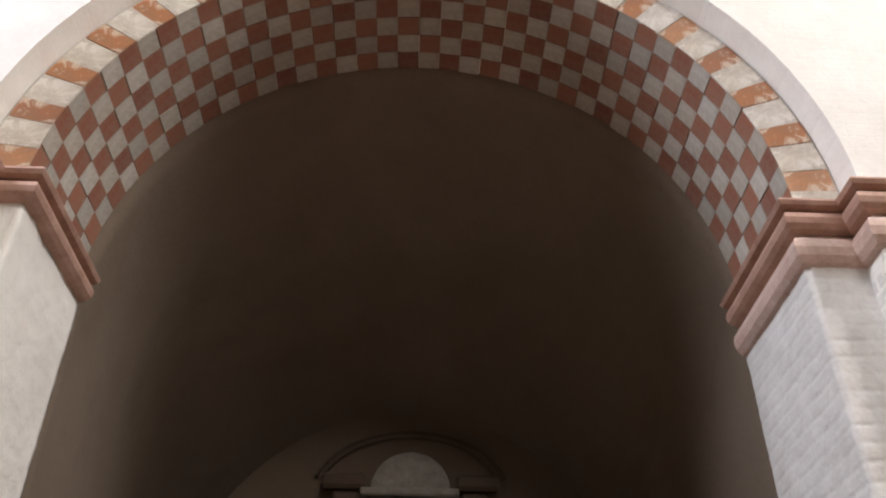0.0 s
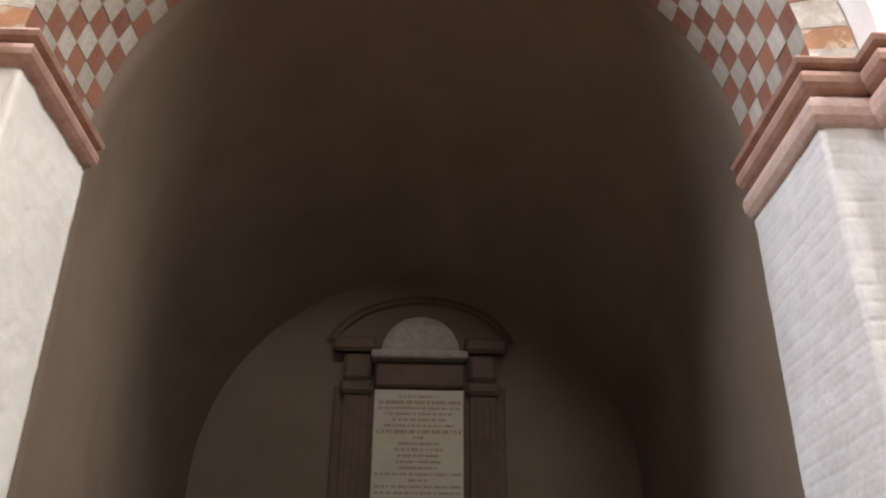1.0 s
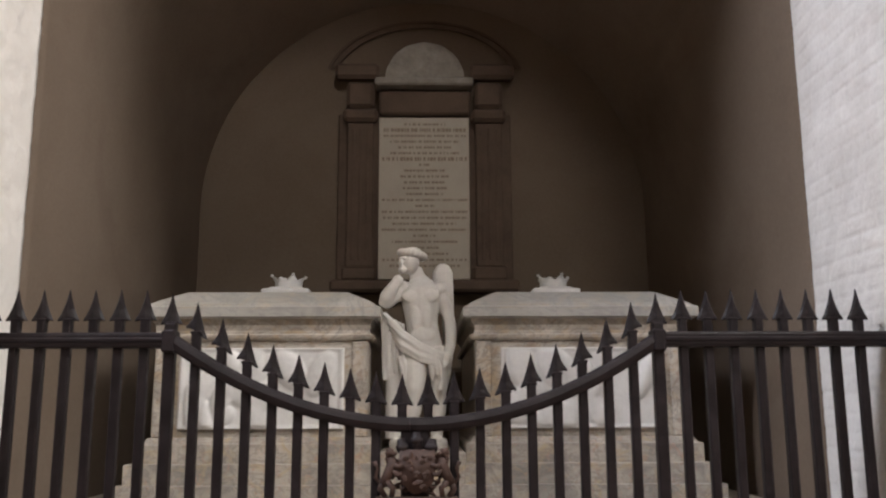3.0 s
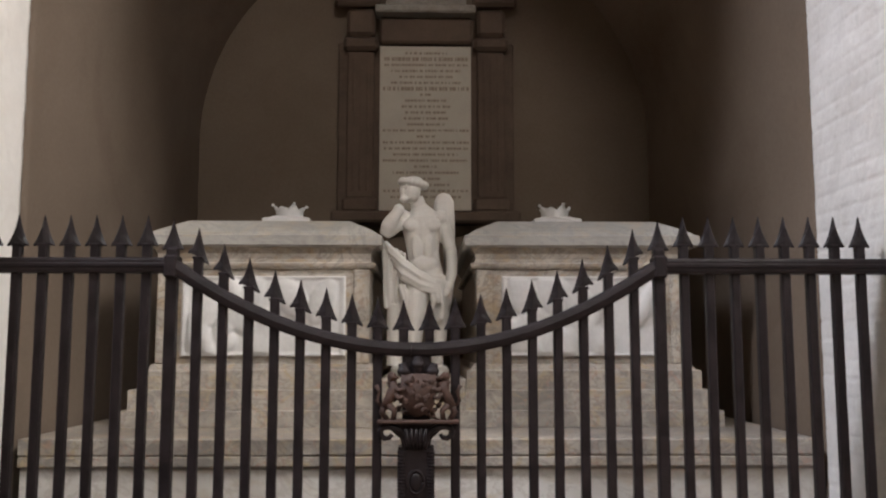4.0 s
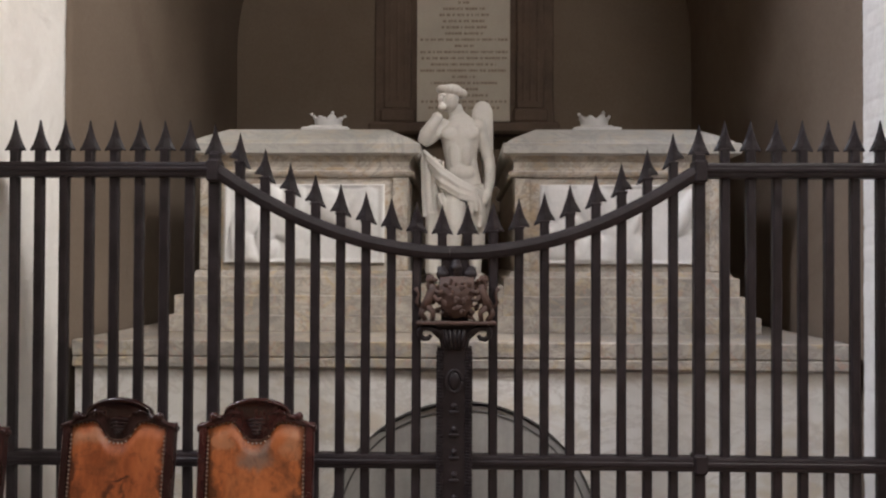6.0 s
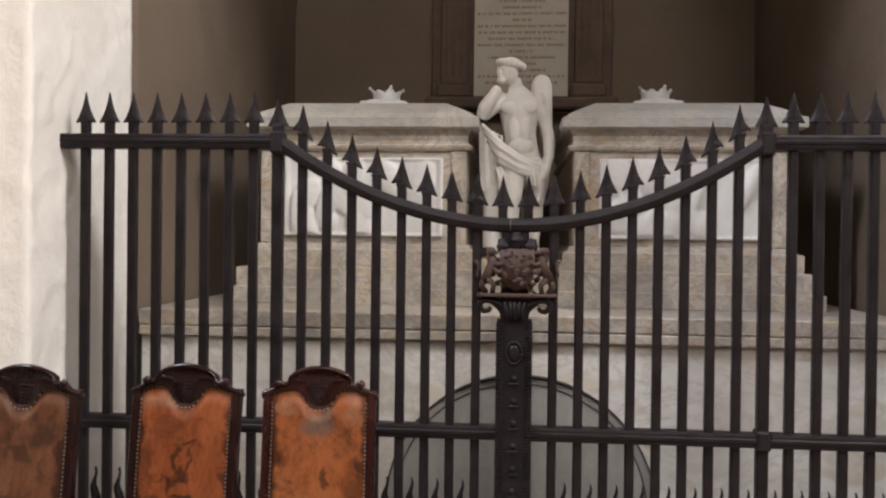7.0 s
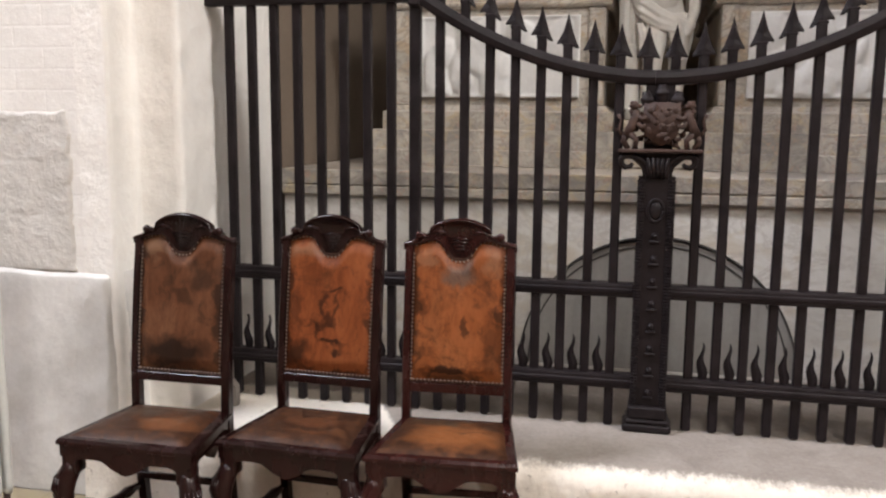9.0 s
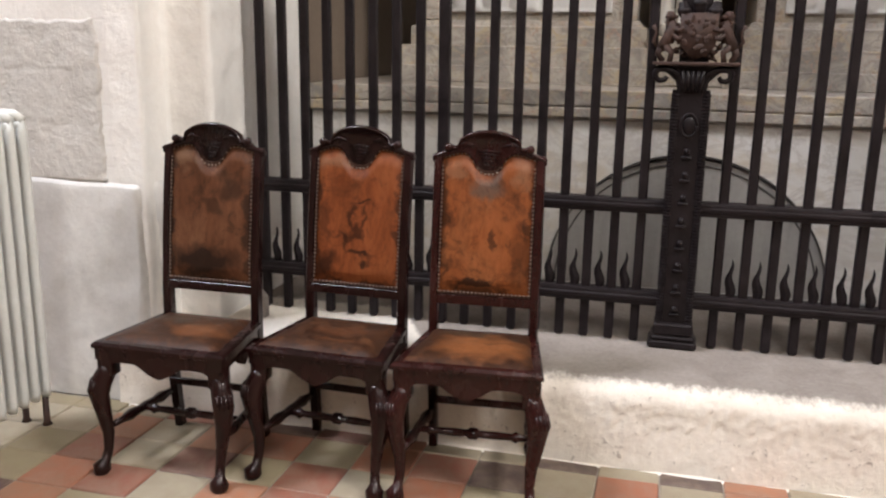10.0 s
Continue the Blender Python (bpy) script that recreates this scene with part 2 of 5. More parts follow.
def leather(name, deep, mid, bright, scale, seed, marks=()):
    """Old hide: streaks, scuffs and the dark marks (x, y, z, half-sizes, strength) of its own."""
    n = Nodes(name, 0.45, 0.0, 0.22)
    plain = n.coord
    move = n.t.nodes.new("ShaderNodeMapping")
    move.inputs["Location"].default_value = (seed, seed * 1.7, seed * 0.6)
    n.t.links.new(plain, move.inputs[0])
    n.coord = move.outputs[0]
    streak = n.noise(scale, 6, 0.68, 0.6, (1.5, 1.5, 0.55))
    col = n.ramp(streak, (0.30, deep), (0.5, mid), (0.72, bright))
    wear = n.noise(scale * 0.8, 5, 0.72, 1.4)
    dark = (deep[0] * 0.22, deep[1] * 0.26, deep[2] * 0.34)
    col = n.mix(n.ramp(wear, (0.55, 0.0), (0.70, 0.75)), col, dark)
    fine = n.noise(60, 5, 0.7, 0.2, (1, 1, 0.22))
    col = n.mix(0.3, col, n.ramp(fine, (0.35, deep), (0.7, bright)))
    warp = n.t.nodes.new("ShaderNodeTexNoise")
    warp.inputs["Scale"].default_value, warp.inputs["Detail"].default_value = 16.0, 5.0
    n.t.links.new(n.coord, warp.inputs["Vector"])
    for at, size, strength, tint in marks:
        bend = n.t.nodes.new("ShaderNodeMix")
        bend.data_type, bend.blend_type = 'RGBA', 'LINEAR_LIGHT'
        bend.inputs[0].default_value = 0.075
        n.t.links.new(plain, bend.inputs[6])
        n.t.links.new(warp.outputs["Color"], bend.inputs[7])
        m = n.t.nodes.new("ShaderNodeMapping")
        m.inputs["Scale"].default_value = tuple(1 / s for s in size)
        m.inputs["Location"].default_value = tuple(-p / s for p, s in zip(at, size))
        n.t.links.new(bend.outputs[2], m.inputs[0])
        length = n.t.nodes.new("ShaderNodeVectorMath")
        length.operation = 'LENGTH'
        n.t.links.new(m.outputs[0], length.inputs[0])
        col = n.mix(n.ramp(length.outputs["Value"], (0.45, strength), (1.0, 0.0)), col, tint or dark)
    scuff = n.noise(scale * 5, 6, 0.75, 0.9, (1.0, 1.0, 0.7))
    col = n.mix(n.ramp(scuff, (0.52, 0.0), (0.68, 0.55)), col, dark)
    n.colour(col)
    n.gloss(streak, 0.34, 0.55)
    n.bump(n.noise(140, 4, 0.7), 0.25, 0.0015)
    n.bump(streak, 0.2, 0.01)
    return n.mat


PALE_SCUFF = (0.20, 0.12, 0.07)
# darker rim along the nails at both sides and the bottom
RIM = (((0.17, 0.22, 0.88), (0.022, 1, 0.34), 0.75, None), ((-0.17, 0.22, 0.88), (0.022, 1, 0.34), 0.75, None), ((0.0, 0.2, 0.637), (0.22, 1, 0.022), 0.75, None))
LEATHERS = [leather("brown_leather", (0.042, 0.015, 0.007), (0.095, 0.034, 0.0145), (0.155, 0.066, 0.031), 4.5, 1.3,
                    (((-0.02, 0.2, 0.71), (0.19, 1, 0.075), 0.9, None), ((0.08, 0.25, 1.0), (0.09, 1, 0.07), 0.6, None), ((0.02, 0.25, 0.92), (0.05, 1, 0.03), 0.5, None), ((-0.12, 0.25, 1.10), (0.07, 1, 0.05), 0.4, PALE_SCUFF)) + RIM),
            leather("scuffed_tan_leather", (0.085, 0.020, 0.0065), (0.185, 0.048, 0.0135), (0.265, 0.086, 0.028), 4.2, 5.1,
                    (((0.015, 0.22, 0.95), (0.05, 1, 0.012), 0.8, None), ((-0.02, 0.22, 0.90), (0.018, 1, 0.06), 0.75, None), ((0.035, 0.22, 0.89), (0.016, 1, 0.07), 0.7, None), ((0.0, 0.22, 0.84), (0.045, 1, 0.03), 0.75, None), ((-0.045, 0.22, 0.80), (0.014, 1, 0.05), 0.7, None), ((0.02, 0.22, 0.755), (0.08, 1, 0.02), 0.9, None), ((-0.03, 0.22, 0.82), (0.09, 1, 0.012), 0.6, None), ((-0.12, 0.22, 0.70), (0.07, 1, 0.06), 0.85, None), ((-0.13, 0.22, 0.88), (0.025, 1, 0.10), 0.5, None), ((-0.1, 0.25, 1.10), (0.09, 1, 0.04), 0.4, PALE_SCUFF)) + RIM),
            leather("orange_leather", (0.10, 0.026, 0.0075), (0.222, 0.063, 0.0175), (0.305, 0.108, 0.035), 4.0, 8.4,
                    (((-0.03, 0.2, 0.672), (0.13, 1, 0.026), 0.95, None), ((0.0, 0.25, 1.03), (0.075, 1, 0.055), 0.75, (0.09, 0.065, 0.05)), ((0.04, 0.22, 0.85), (0.016, 1, 0.05), 0.7, None), ((-0.12, 0.25, 1.09), (0.06, 1, 0.05), 0.4, PALE_SCUFF), ((0.13, 0.25, 1.08), (0.05, 1, 0.06), 0.4, PALE_SCUFF), ((0.13, 0.22, 0.78), (0.045, 1, 0.14), 0.5, None), ((-0.15, 0.22, 0.85), (0.025, 1, 0.18), 0.5, None)) + RIM)]
WELT_LEATHER = leather("dark_edging_leather", (0.014, 0.007, 0.005), (0.032, 0.013, 0.008), (0.07, 0.03, 0.015), 9.5, 3.3)
SEAT_LEATHERS = [leather("worn_seat_leather", (0.010, 0.0045, 0.003), (0.030, 0.0115, 0.0058), (0.115, 0.045, 0.018), 13, seed, marks)
                 for seed, marks in ((3.3, (((0.07, -0.03, 0.49), (0.12, 0.09, 1), 0.65, (0.17, 0.062, 0.022)), ((-0.09, 0.06, 0.49), (0.09, 0.05, 1), 0.6, (0.05, 0.035, 0.024)))),
                                     (6.1, (((0.02, 0.0, 0.49), (0.15, 0.06, 1), 0.4, (0.13, 0.045, 0.018)), ((0.05, -0.09, 0.49), (0.13, 0.02, 1), 0.5, (0.14, 0.05, 0.02)))),
                                     (9.7, (((0.03, -0.04, 0.49), (0.20, 0.14, 1), 0.75, (0.24, 0.085, 0.028)), ((-0.04, 0.09, 0.49), (0.14, 0.04, 1), 0.6, (0.06, 0.035, 0.02)), ((0.08, 0.0, 0.49), (0.09, 0.012, 1), 0.7, None))))]


def tile_material(name, stops, roughness=0.6, grime=0.4, joined=False, lime=None):
    """Clay whose colour differs from piece to piece."""
    n = Nodes(name, roughness)
    r = n.t.nodes.new("ShaderNodeValToRGB")
    r.color_ramp.interpolation = 'CONSTANT'
    e = r.color_ramp.elements
    while len(e) < len(stops):
        e.new(0.5)
    for item, (at, col) in zip(e, stops):
        item.position, item.color = at, (*col, 1)
    n.t.links.new(n.t.nodes.new("ShaderNodeNewGeometry").outputs["Random Per Island"] if joined else n.random(), r.inputs[0])
    cloud = n.noise(9, 6, 0.68, 0.5)
    col = n.mix(n.ramp(cloud, (0.35, 0.0), (0.72, 0.6)), r.outputs[0], (0.26, 0.20, 0.15))
    wear = n.noise(2.4, 5, 0.7, 0.7)
    col = n.mix(n.ramp(wear, (0.45, 0.0), (0.66, grime)), col, (0.33, 0.275, 0.22))
    if lime:
        flakes = n.noise(13, 5, 0.72, 0.9)
        col = n.mix(n.ramp(flakes, (0.52, 0.0), (0.62, 0.8)), col, lime)
    n.colour(col)
    n.gloss(cloud, roughness - 0.12, roughness + 0.15)
    n.bump(n.noise(55, 4, 0.7), 0.3, 0.003)
    n.bump(cloud, 0.25, 0.008)
    return n.mat


CLAY_RED, CLAY_CREAM, CLAY_BROWN = ((0.31, 0.11, 0.058), (0.24, 0.082, 0.05), (0.33, 0.14, 0.075)), ((0.29, 0.25, 0.155), (0.25, 0.21, 0.125), (0.31, 0.27, 0.19)), ((0.085, 0.042, 0.038), (0.15, 0.058, 0.045), (0.07, 0.045, 0.042))
FLOOR_TILES = {k: tile_material(name, tuple(zip((0.0, 0.4, 0.75), tones)), 0.55, 0.38) for k, name, tones in (("r", "red_floor_clay", CLAY_RED), ("c", "cream_floor_clay", CLAY_CREAM), ("b", "brown_floor_clay", CLAY_BROWN))}
FLOOR_FIELD = tile_material("mixed_floor_clay", tuple(zip((0.0, 0.2, 0.4, 0.55, 0.7, 0.85), (CLAY_RED[0], CLAY_CREAM[0], CLAY_RED[1], CLAY_BROWN[0], CLAY_CREAM[1], CLAY_BROWN[1]))), 0.55, 0.6, True)
GROUT = two_tone("floor_mortar", (0.20, 0.17, 0.14), (0.30, 0.26, 0.22), 12, 0.95, 0.4, 60)
RED_TILE = tile_material("red_soffit_tile", ((0.0, (0.25, 0.085, 0.05)), (0.5, (0.30, 0.11, 0.065)), (0.8, (0.21, 0.07, 0.045))), 0.8)
PALE_TILE = tile_material("pale_soffit_tile", ((0.0, (0.46, 0.425, 0.37)), (0.5, (0.52, 0.49, 0.44)), (0.8, (0.40, 0.375, 0.335))), 0.8)
ORANGE_STONE = tile_material("orange_arch_brick", ((0.0, (0.52, 0.22, 0.10)), (0.4, (0.60, 0.30, 0.16)), (0.75, (0.46, 0.20, 0.11))), 0.8, 0.3, False, (0.76, 0.66, 0.54))
CREAM_STONE = tile_material("cream_arch_stone", ((0.0, (0.80, 0.75, 0.66)), (0.5, (0.84, 0.80, 0.73))), 0.8, 0.12, False, (0.85, 0.82, 0.77))


def lit_edge_step(name):
    """Worn grey stone; light on its front edge and riser is painted as pitted lime, ragged where it ends."""
    n = Nodes(name, 0.9, 0.0, 0.18)
    big, small = n.noise(5, 6, 0.65, 0.4), n.noise(55, 5, 0.7)
    stone = n.mix(0.4, n.ramp(big, (0.32, (0.20, 0.172, 0.152)), (0.68, (0.33, 0.292, 0.26))), n.ramp(small, (0.3, (0.20, 0.172, 0.152)), (0.7, (0.35, 0.312, 0.28))))
    lime = n.mix(0.3, n.ramp(big, (0.32, (0.66, 0.60, 0.52)), (0.68, (0.84, 0.79, 0.71))), n.ramp(small, (0.3, (0.66, 0.60, 0.52)), (0.7, (0.84, 0.79, 0.71))))
    pits = n.noise(34, 3, 0.6, 0.5)
    lime = n.mix(n.ramp(pits, (0.64, 0.0), (0.72, 0.7)), lime, (0.33, 0.28, 0.235))
    split = n.t.nodes.new("ShaderNodeSeparateXYZ")
    n.t.links.new(n.coord, split.inputs[0])
    total = split.outputs["Y"]
    for fac, weight in ((n.noise(45, 5, 0.75, 0.0, (1, 0.5, 1)), 0.10), (n.noise(4, 3, 0.6), 0.06)):
        add = n.t.nodes.new("ShaderNodeMath")
        add.operation = 'MULTIPLY_ADD'
        add.inputs[1].default_value = weight
        n.t.links.new(fac, add.inputs[0])
        n.t.links.new(total, add.inputs[2])
        total = add.outputs[0]
    west = n.t.nodes.new("ShaderNodeMapRange")
    west.inputs[1].default_value, west.inputs[2].default_value, west.inputs[3].default_value = -1.22, -0.92, -0.6
    west.inputs[4].default_value = 0.0
    n.t.links.new(split.outputs["X"], west.inputs[0])
    add = n.t.nodes.new("ShaderNodeMath")
    n.t.links.new(west.outputs[0], add.inputs[0])
    n.t.links.new(total, add.inputs[1])
    total = add.outputs[0]
    # painted edge of the window light across the step top
    span = n.t.nodes.new("ShaderNodeMapRange")
    span.inputs[1].default_value, span.inputs[2].default_value = -0.392, -0.350
    n.t.links.new(total, span.inputs[0])
    n.colour(n.mix(span.outputs[0], lime, stone))
    n.bump(small, 0.35, 0.006)
    n.bump(pits, 0.3, 0.01)
    n.bump(big, 0.3, 0.016)
    return n.mat


STEP_STONE = lit_edge_step("lit_edge_step_stone")

# ---- the place: floor, walls, arch, niche ----
CX, SPRING, R_IN, R_OUT = 0.005, 4.74, 1.99, 2.26
Y_WALL, Y_ORDER, Y_NICHE, Y_BACK = -0.45, -0.27, 0.652, 3.85
X_L, X_R = -1.935, 1.96
Z_STEP, Y_STEP = 0.33, -0.50


def arch_profile(r, spring, bottom, upright=6, arc=40, cx=None):
    cx = CX if cx is None else cx
    pts = [(cx - r, bottom + (spring - bottom) * k / upright) for k in range(upright)]
    pts += [(cx - r * math.cos(math.pi * k / arc), spring + r * math.sin(math.pi * k / arc)) for k in range(arc + 1)]
    pts += [(cx + r, spring + (bottom - spring) * (k + 1) / upright) for k in range(upright)]
    return pts


# nave wall with the arched opening through it
bm = bmesh.new()
inner = arch_profile(R_OUT, SPRING, 0.0)
x0, x1, top = -7.0, 8.0, 13.0
rows = []
for x, z in inner:
    if z <= SPRING:
        ox, oz = (x0 if x < CX else x1), z
    else:
        a = math.atan2(z - SPRING, x - CX)
        c, s = math.cos(a), math.sin(a)
        k = min((x1 - CX) / c if c > 1e-6 else 1e9, (x0 - CX) / c if c < -1e-6 else 1e9, (top - SPRING) / s)
        ox, oz = CX + k * c, SPRING + k * s
    rows.append([bm.verts.new(p) for p in ((x, Y_ORDER + 0.2, z), (x, Y_WALL, z), (ox, Y_WALL, oz), (ox, Y_ORDER + 0.2, oz))])
for a, b in zip(rows, rows[1:]):
    for k in range(3):
        bm.faces.new((a[k], b[k], b[k + 1], a[k + 1]))
for x in (x0, x1):
    ang = [r for r in rows if abs(r[2].co.x - x) < 1e-4]
    edge = max(ang, key=lambda r: r[2].co.z)
    near = rows[rows.index(edge) + (1 if x == x0 else -1)]
    cf, cb = bm.verts.new((x, Y_WALL, top)), bm.verts.new((x, Y_ORDER + 0.2, top))
    bm.faces.new((edge[2], near[2], cf))
    bm.faces.new((edge[2], cf, cb, edge[3]))
structure(mesh_object("wall_north", bm, COURSED_WASH), "whitewashed church wall pierced by a round arch", "wall")


def brick_relief(u, z, length, height, joint):
    """How deep a limewashed joint lies at that place of a wall."""
    row = math.floor(z / height)
    a = (u / length + 0.5 * (row % 2) + 0.13 * math.sin(row * 2.3)) % 1.0
    b = (z / height) % 1.0
    d = min(a * length, (1 - a) * length, b * height, (1 - b) * height)
    return -joint * max(0.0, 1 - d / 0.012)


def pier(name, side, label, top):
    """The inner order of the arch below its impost: front face and reveal."""
    xin = X_L if side < 0 else X_R
    xout = -2.143 if side < 0 else CX + side * R_OUT
    corner = 0.012 if side < 0 else 0.02
    path = [(-2.29, Y_WALL - 0.004), (xout, Y_WALL - 0.004), (xout, Y_ORDER)] if side < 0 else [(xout, Y_WALL + 0.004), (xout, Y_ORDER)]
    path += [ (xin + side * corner, Y_ORDER), (xin, Y_ORDER + corner), (xin, Y_NICHE), (xin + side * 0.12, Y_NICHE + 0.004)]
    pts = []
    for a, b in zip(path, path[1:]):
        n = max(1, round(math.dist(a, b) / (0.022 if side < 0 else 0.011)))
        pts += [(a[0] + (b[0] - a[0]) * k / n, a[1] + (b[1] - a[1]) * k / n) for k in range(n)]
    pts.append(path[-1])
    nz = 190 if side < 0 else 420
    bm = bmesh.new()
    run = [0.0]
    for a, b in zip(pts, pts[1:]):
        run.append(run[-1] + math.dist(a, b))
    grid = []
    for (x, y), u in zip(pts, run):
        column = []
        for j in range(nz + 1):
            z = top * j / nz
            deep = rough((x, y, z), 3.0, 0.006 if side < 0 else 0.005) + rough((x + 9, y, z + x), 13.0, 0.006 if side < 0 else 0.003) + brick_relief(u, z + 0.012 * noise.noise(Vector((u * 4, 0, z * 3))), 0.25, 0.086, 0.011 if side > 0 else 0.004) * (0.5 + 0.5 * noise.noise(Vector((u * 5, 3, z * 5))))
            if y > Y_NICHE - 0.03 or y < Y_WALL + 0.03:
                deep *= 0.5
            if y <= Y_ORDER + 0.001 and abs(x - xout) > 0.001:
                column.append(bm.verts.new((x, y - deep, z)))
            else:
                column.append(bm.verts.new((x - side * deep, y, z)))
        grid.append(column)
    for a, b in zip(grid, grid[1:]):
        for j in range(nz):
            bm.faces.new((a[j], b[j], b[j + 1], a[j + 1]))
    ob = mesh_object(name, bm, LIMEWASH_BRICK if side > 0 else WHITEWASH, True)
    return structure(ob, label, "pier")


pier("pier_west", -1, "whitewashed plaster pier with uneven lumpy surface", 4.76)
pier("pier_east", 1, "limewashed brick pier with soft courses showing", 4.72)


def roll(z0, z1, out, base=0.0, n=7):
    r = (z1 - z0) / 2
    return [(base + (out - base) * math.sin(math.pi * k / (n - 1)), z0 + r - r * math.cos(math.pi * k / (n - 1))) for k in range(n)]


impost_path_e = [(X_R + 0.01, Y_NICHE - 0.01), (X_R + 0.01, Y_ORDER + 0.01), (CX + R_OUT, Y_ORDER + 0.01), (CX + R_OUT, Y_WALL + 0.01), (7.9, Y_WALL + 0.01)]
impost_path_w = [(-6.9, Y_WALL + 0.01), (-2.143, Y_WALL + 0.01), (-2.143, Y_ORDER + 0.01), (X_L - 0.01, Y_ORDER + 0.01), (X_L - 0.01, Y_NICHE - 0.01)]
impost_e = structure(new("impost_east"), "red-painted double roll impost moulding on the pier", "moulding")
# walking out of the niche the open side lies to the left, so the path is turned round
part("roll", sweep(bmesh.new(), impost_path_e[::-1], [(-o, z) for o, z in [(-0.03, 4.56)] + roll(4.565, 4.69, 0.085, 0.02) + [(-0.03, 4.69)]]), PAINTED_ROLL, impost_e, smooth=False)
part("fillet", sweep(bmesh.new(), impost_path_e[::-1], [(-o, z) for o, z in [(-0.03, 4.69)] + roll(4.692, 4.752, 0.105, 0.06, 5) + [(-0.03, 4.752)]]), PAINTED_ROLL, impost_e)
part("lower_roll", sweep(bmesh.new(), impost_path_e[::-1], [(-o, z) for o, z in [(-0.03, 4.36)] + roll(4.365, 4.545, 0.07, 0.0) + [(-0.03, 4.545)]]), PINK_ROLL, impost_e, "pink-painted lower roll")
impost_w = structure(new("impost_west"), "red-painted roll impost moulding on the pier", "moulding")
part("roll", sweep(bmesh.new(), impost_path_w, [(-0.03, 4.62)] + roll(4.625, 4.745, 0.085, 0.02) + [(-0.03, 4.745)]), PAINTED_ROLL, impost_w)
part("fillet", sweep(bmesh.new(), impost_path_w, [(-0.03, 4.745)] + roll(4.747, 4.81, 0.105, 0.06, 5) + [(-0.03, 4.81)]), PAINTED_ROLL, impost_w)

# core of the arch behind stones and tiles
bm = bmesh.new()
outer, inner = arch_profile(R_OUT + 0.1, SPRING, SPRING - 0.01, 1), arch_profile(R_IN + 0.012, SPRING, SPRING - 0.01, 1)
rows = []
for (ax, az), (bx, bz) in zip(inner, outer):
    rows.append([bm.verts.new(p) for p in ((ax, Y_ORDER + 0.011, az), (ax, Y_NICHE, az), (bx, Y_NICHE, bz), (bx, Y_ORDER + 0.011, bz))])
for a, b in zip(rows, rows[1:]):
    for k in range(4):
        bm.faces.new((a[k], b[k], b[(k + 1) % 4], a[(k + 1) % 4]))
arch = structure(mesh_object("arch", bm, WHITEWASH), "round arch of striped voussoirs and chequered soffit tiles", "arch")


def wedge(r0, r1, half, y0, y1, n=3):
    """A curved block round the arch's axis, centred at the top."""
    bm = bmesh.new()
    rows = []
    for k in range(n + 1):
        a = -half + 2 * half * k / n
        s, c = math.sin(a), math.cos(a)
        rows.append([bm.verts.new(p) for p in ((s * r0, y0, c * r0), (s * r1, y0, c * r1), (s * r1, y1, c * r1), (s * r0, y1, c * r0))])
    for a, b in zip(rows, rows[1:]):
        for k in range(4):
            bm.faces.new((a[k], a[(k + 1) % 4], b[(k + 1) % 4], b[k]))
    bm.faces.new(rows[0][::-1])
    bm.faces.new(rows[-1])
    bmesh.ops.recalc_face_normals(bm, faces=bm.faces)
    me = bpy.data.meshes.new("piece")
    bm.to_mesh(me)
    bm.free()
    return me


def piece(name, me, parent, angle, y=0.0, out=0.0):
    ob = new(name, me)
    ob.parent = parent
    ob.matrix_basis = Matrix.Translation((CX + out * math.sin(angle), y, SPRING + out * math.cos(angle))) @ Matrix.Rotation(angle, 4, 'Y')
    return ob


N_VOUSSOIR = 41
wide, slim = radians(5.05), radians(3.85)
stone = [wedge(R_IN + 0.001, R_OUT - 0.015, wide / 2 - 0.0003, Y_ORDER - 0.004, Y_ORDER + 0.010), wedge(R_IN + 0.001, R_OUT - 0.015, slim / 2 - 0.0003, Y_ORDER - 0.002, Y_ORDER + 0.010)]
stone[0].materials.append(CREAM_STONE)
stone[1].materials.append(ORANGE_STONE)
for k in range(N_VOUSSOIR):
    a = radians(8.9) * (k - 20) / 2
    piece("voussoir", stone[k % 2], arch, a + random.uniform(-0.004, 0.004), random.uniform(-0.003, 0.003))
N_ROUND, N_DEEP = 42, 6
step = math.pi / N_ROUND
deep = (Y_NICHE - Y_ORDER) / N_DEEP
tile = [wedge(R_IN, R_IN + 0.05, step / 2 - 0.0006, 0.0015, deep - 0.0015, 1) for _ in range(2)]
tile[0].materials.append(PALE_TILE)
tile[1].materials.append(RED_TILE)
for k in range(N_ROUND):
    for j in range(N_DEEP):
        piece("soffit_tile", tile[(k + j) % 2], arch, -math.pi / 2 + (k + 0.5) * step + random.uniform(-0.0015, 0.0015), Y_ORDER + j * deep, random.uniform(-0.004, 0.004))

# niche: walls and barrel vault that sinks towards the back
bm = bmesh.new()
nv = 26
rows = []
for j in range(nv + 1):
    k = j / nv
    y = Y_NICHE + 0.005 + (Y_BACK + 0.15 - Y_NICHE) * k
    ring = []
    for x, z in arch_profile(1.975 - 0.03 * k, 4.76 - 1.28 * k, 0.0, 24, 48, 0.02):
        d = rough((x, y, z), 1.6, 0.006)
        v = Vector((x - CX, 0, max(z - 3.5, 0))).normalized()
        ring.append(bm.verts.new((x + v.x * d, y, z + v.z * d)))
    rows.append(ring)
for a, b in zip(rows, rows[1:]):
    for k in range(len(a) - 1):
        bm.faces.new((a[k], a[k + 1], b[k + 1], b[k]))
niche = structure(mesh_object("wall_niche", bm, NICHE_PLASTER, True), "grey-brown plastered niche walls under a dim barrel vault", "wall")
solid = niche.modifiers.new("thickness", 'SOLIDIFY')
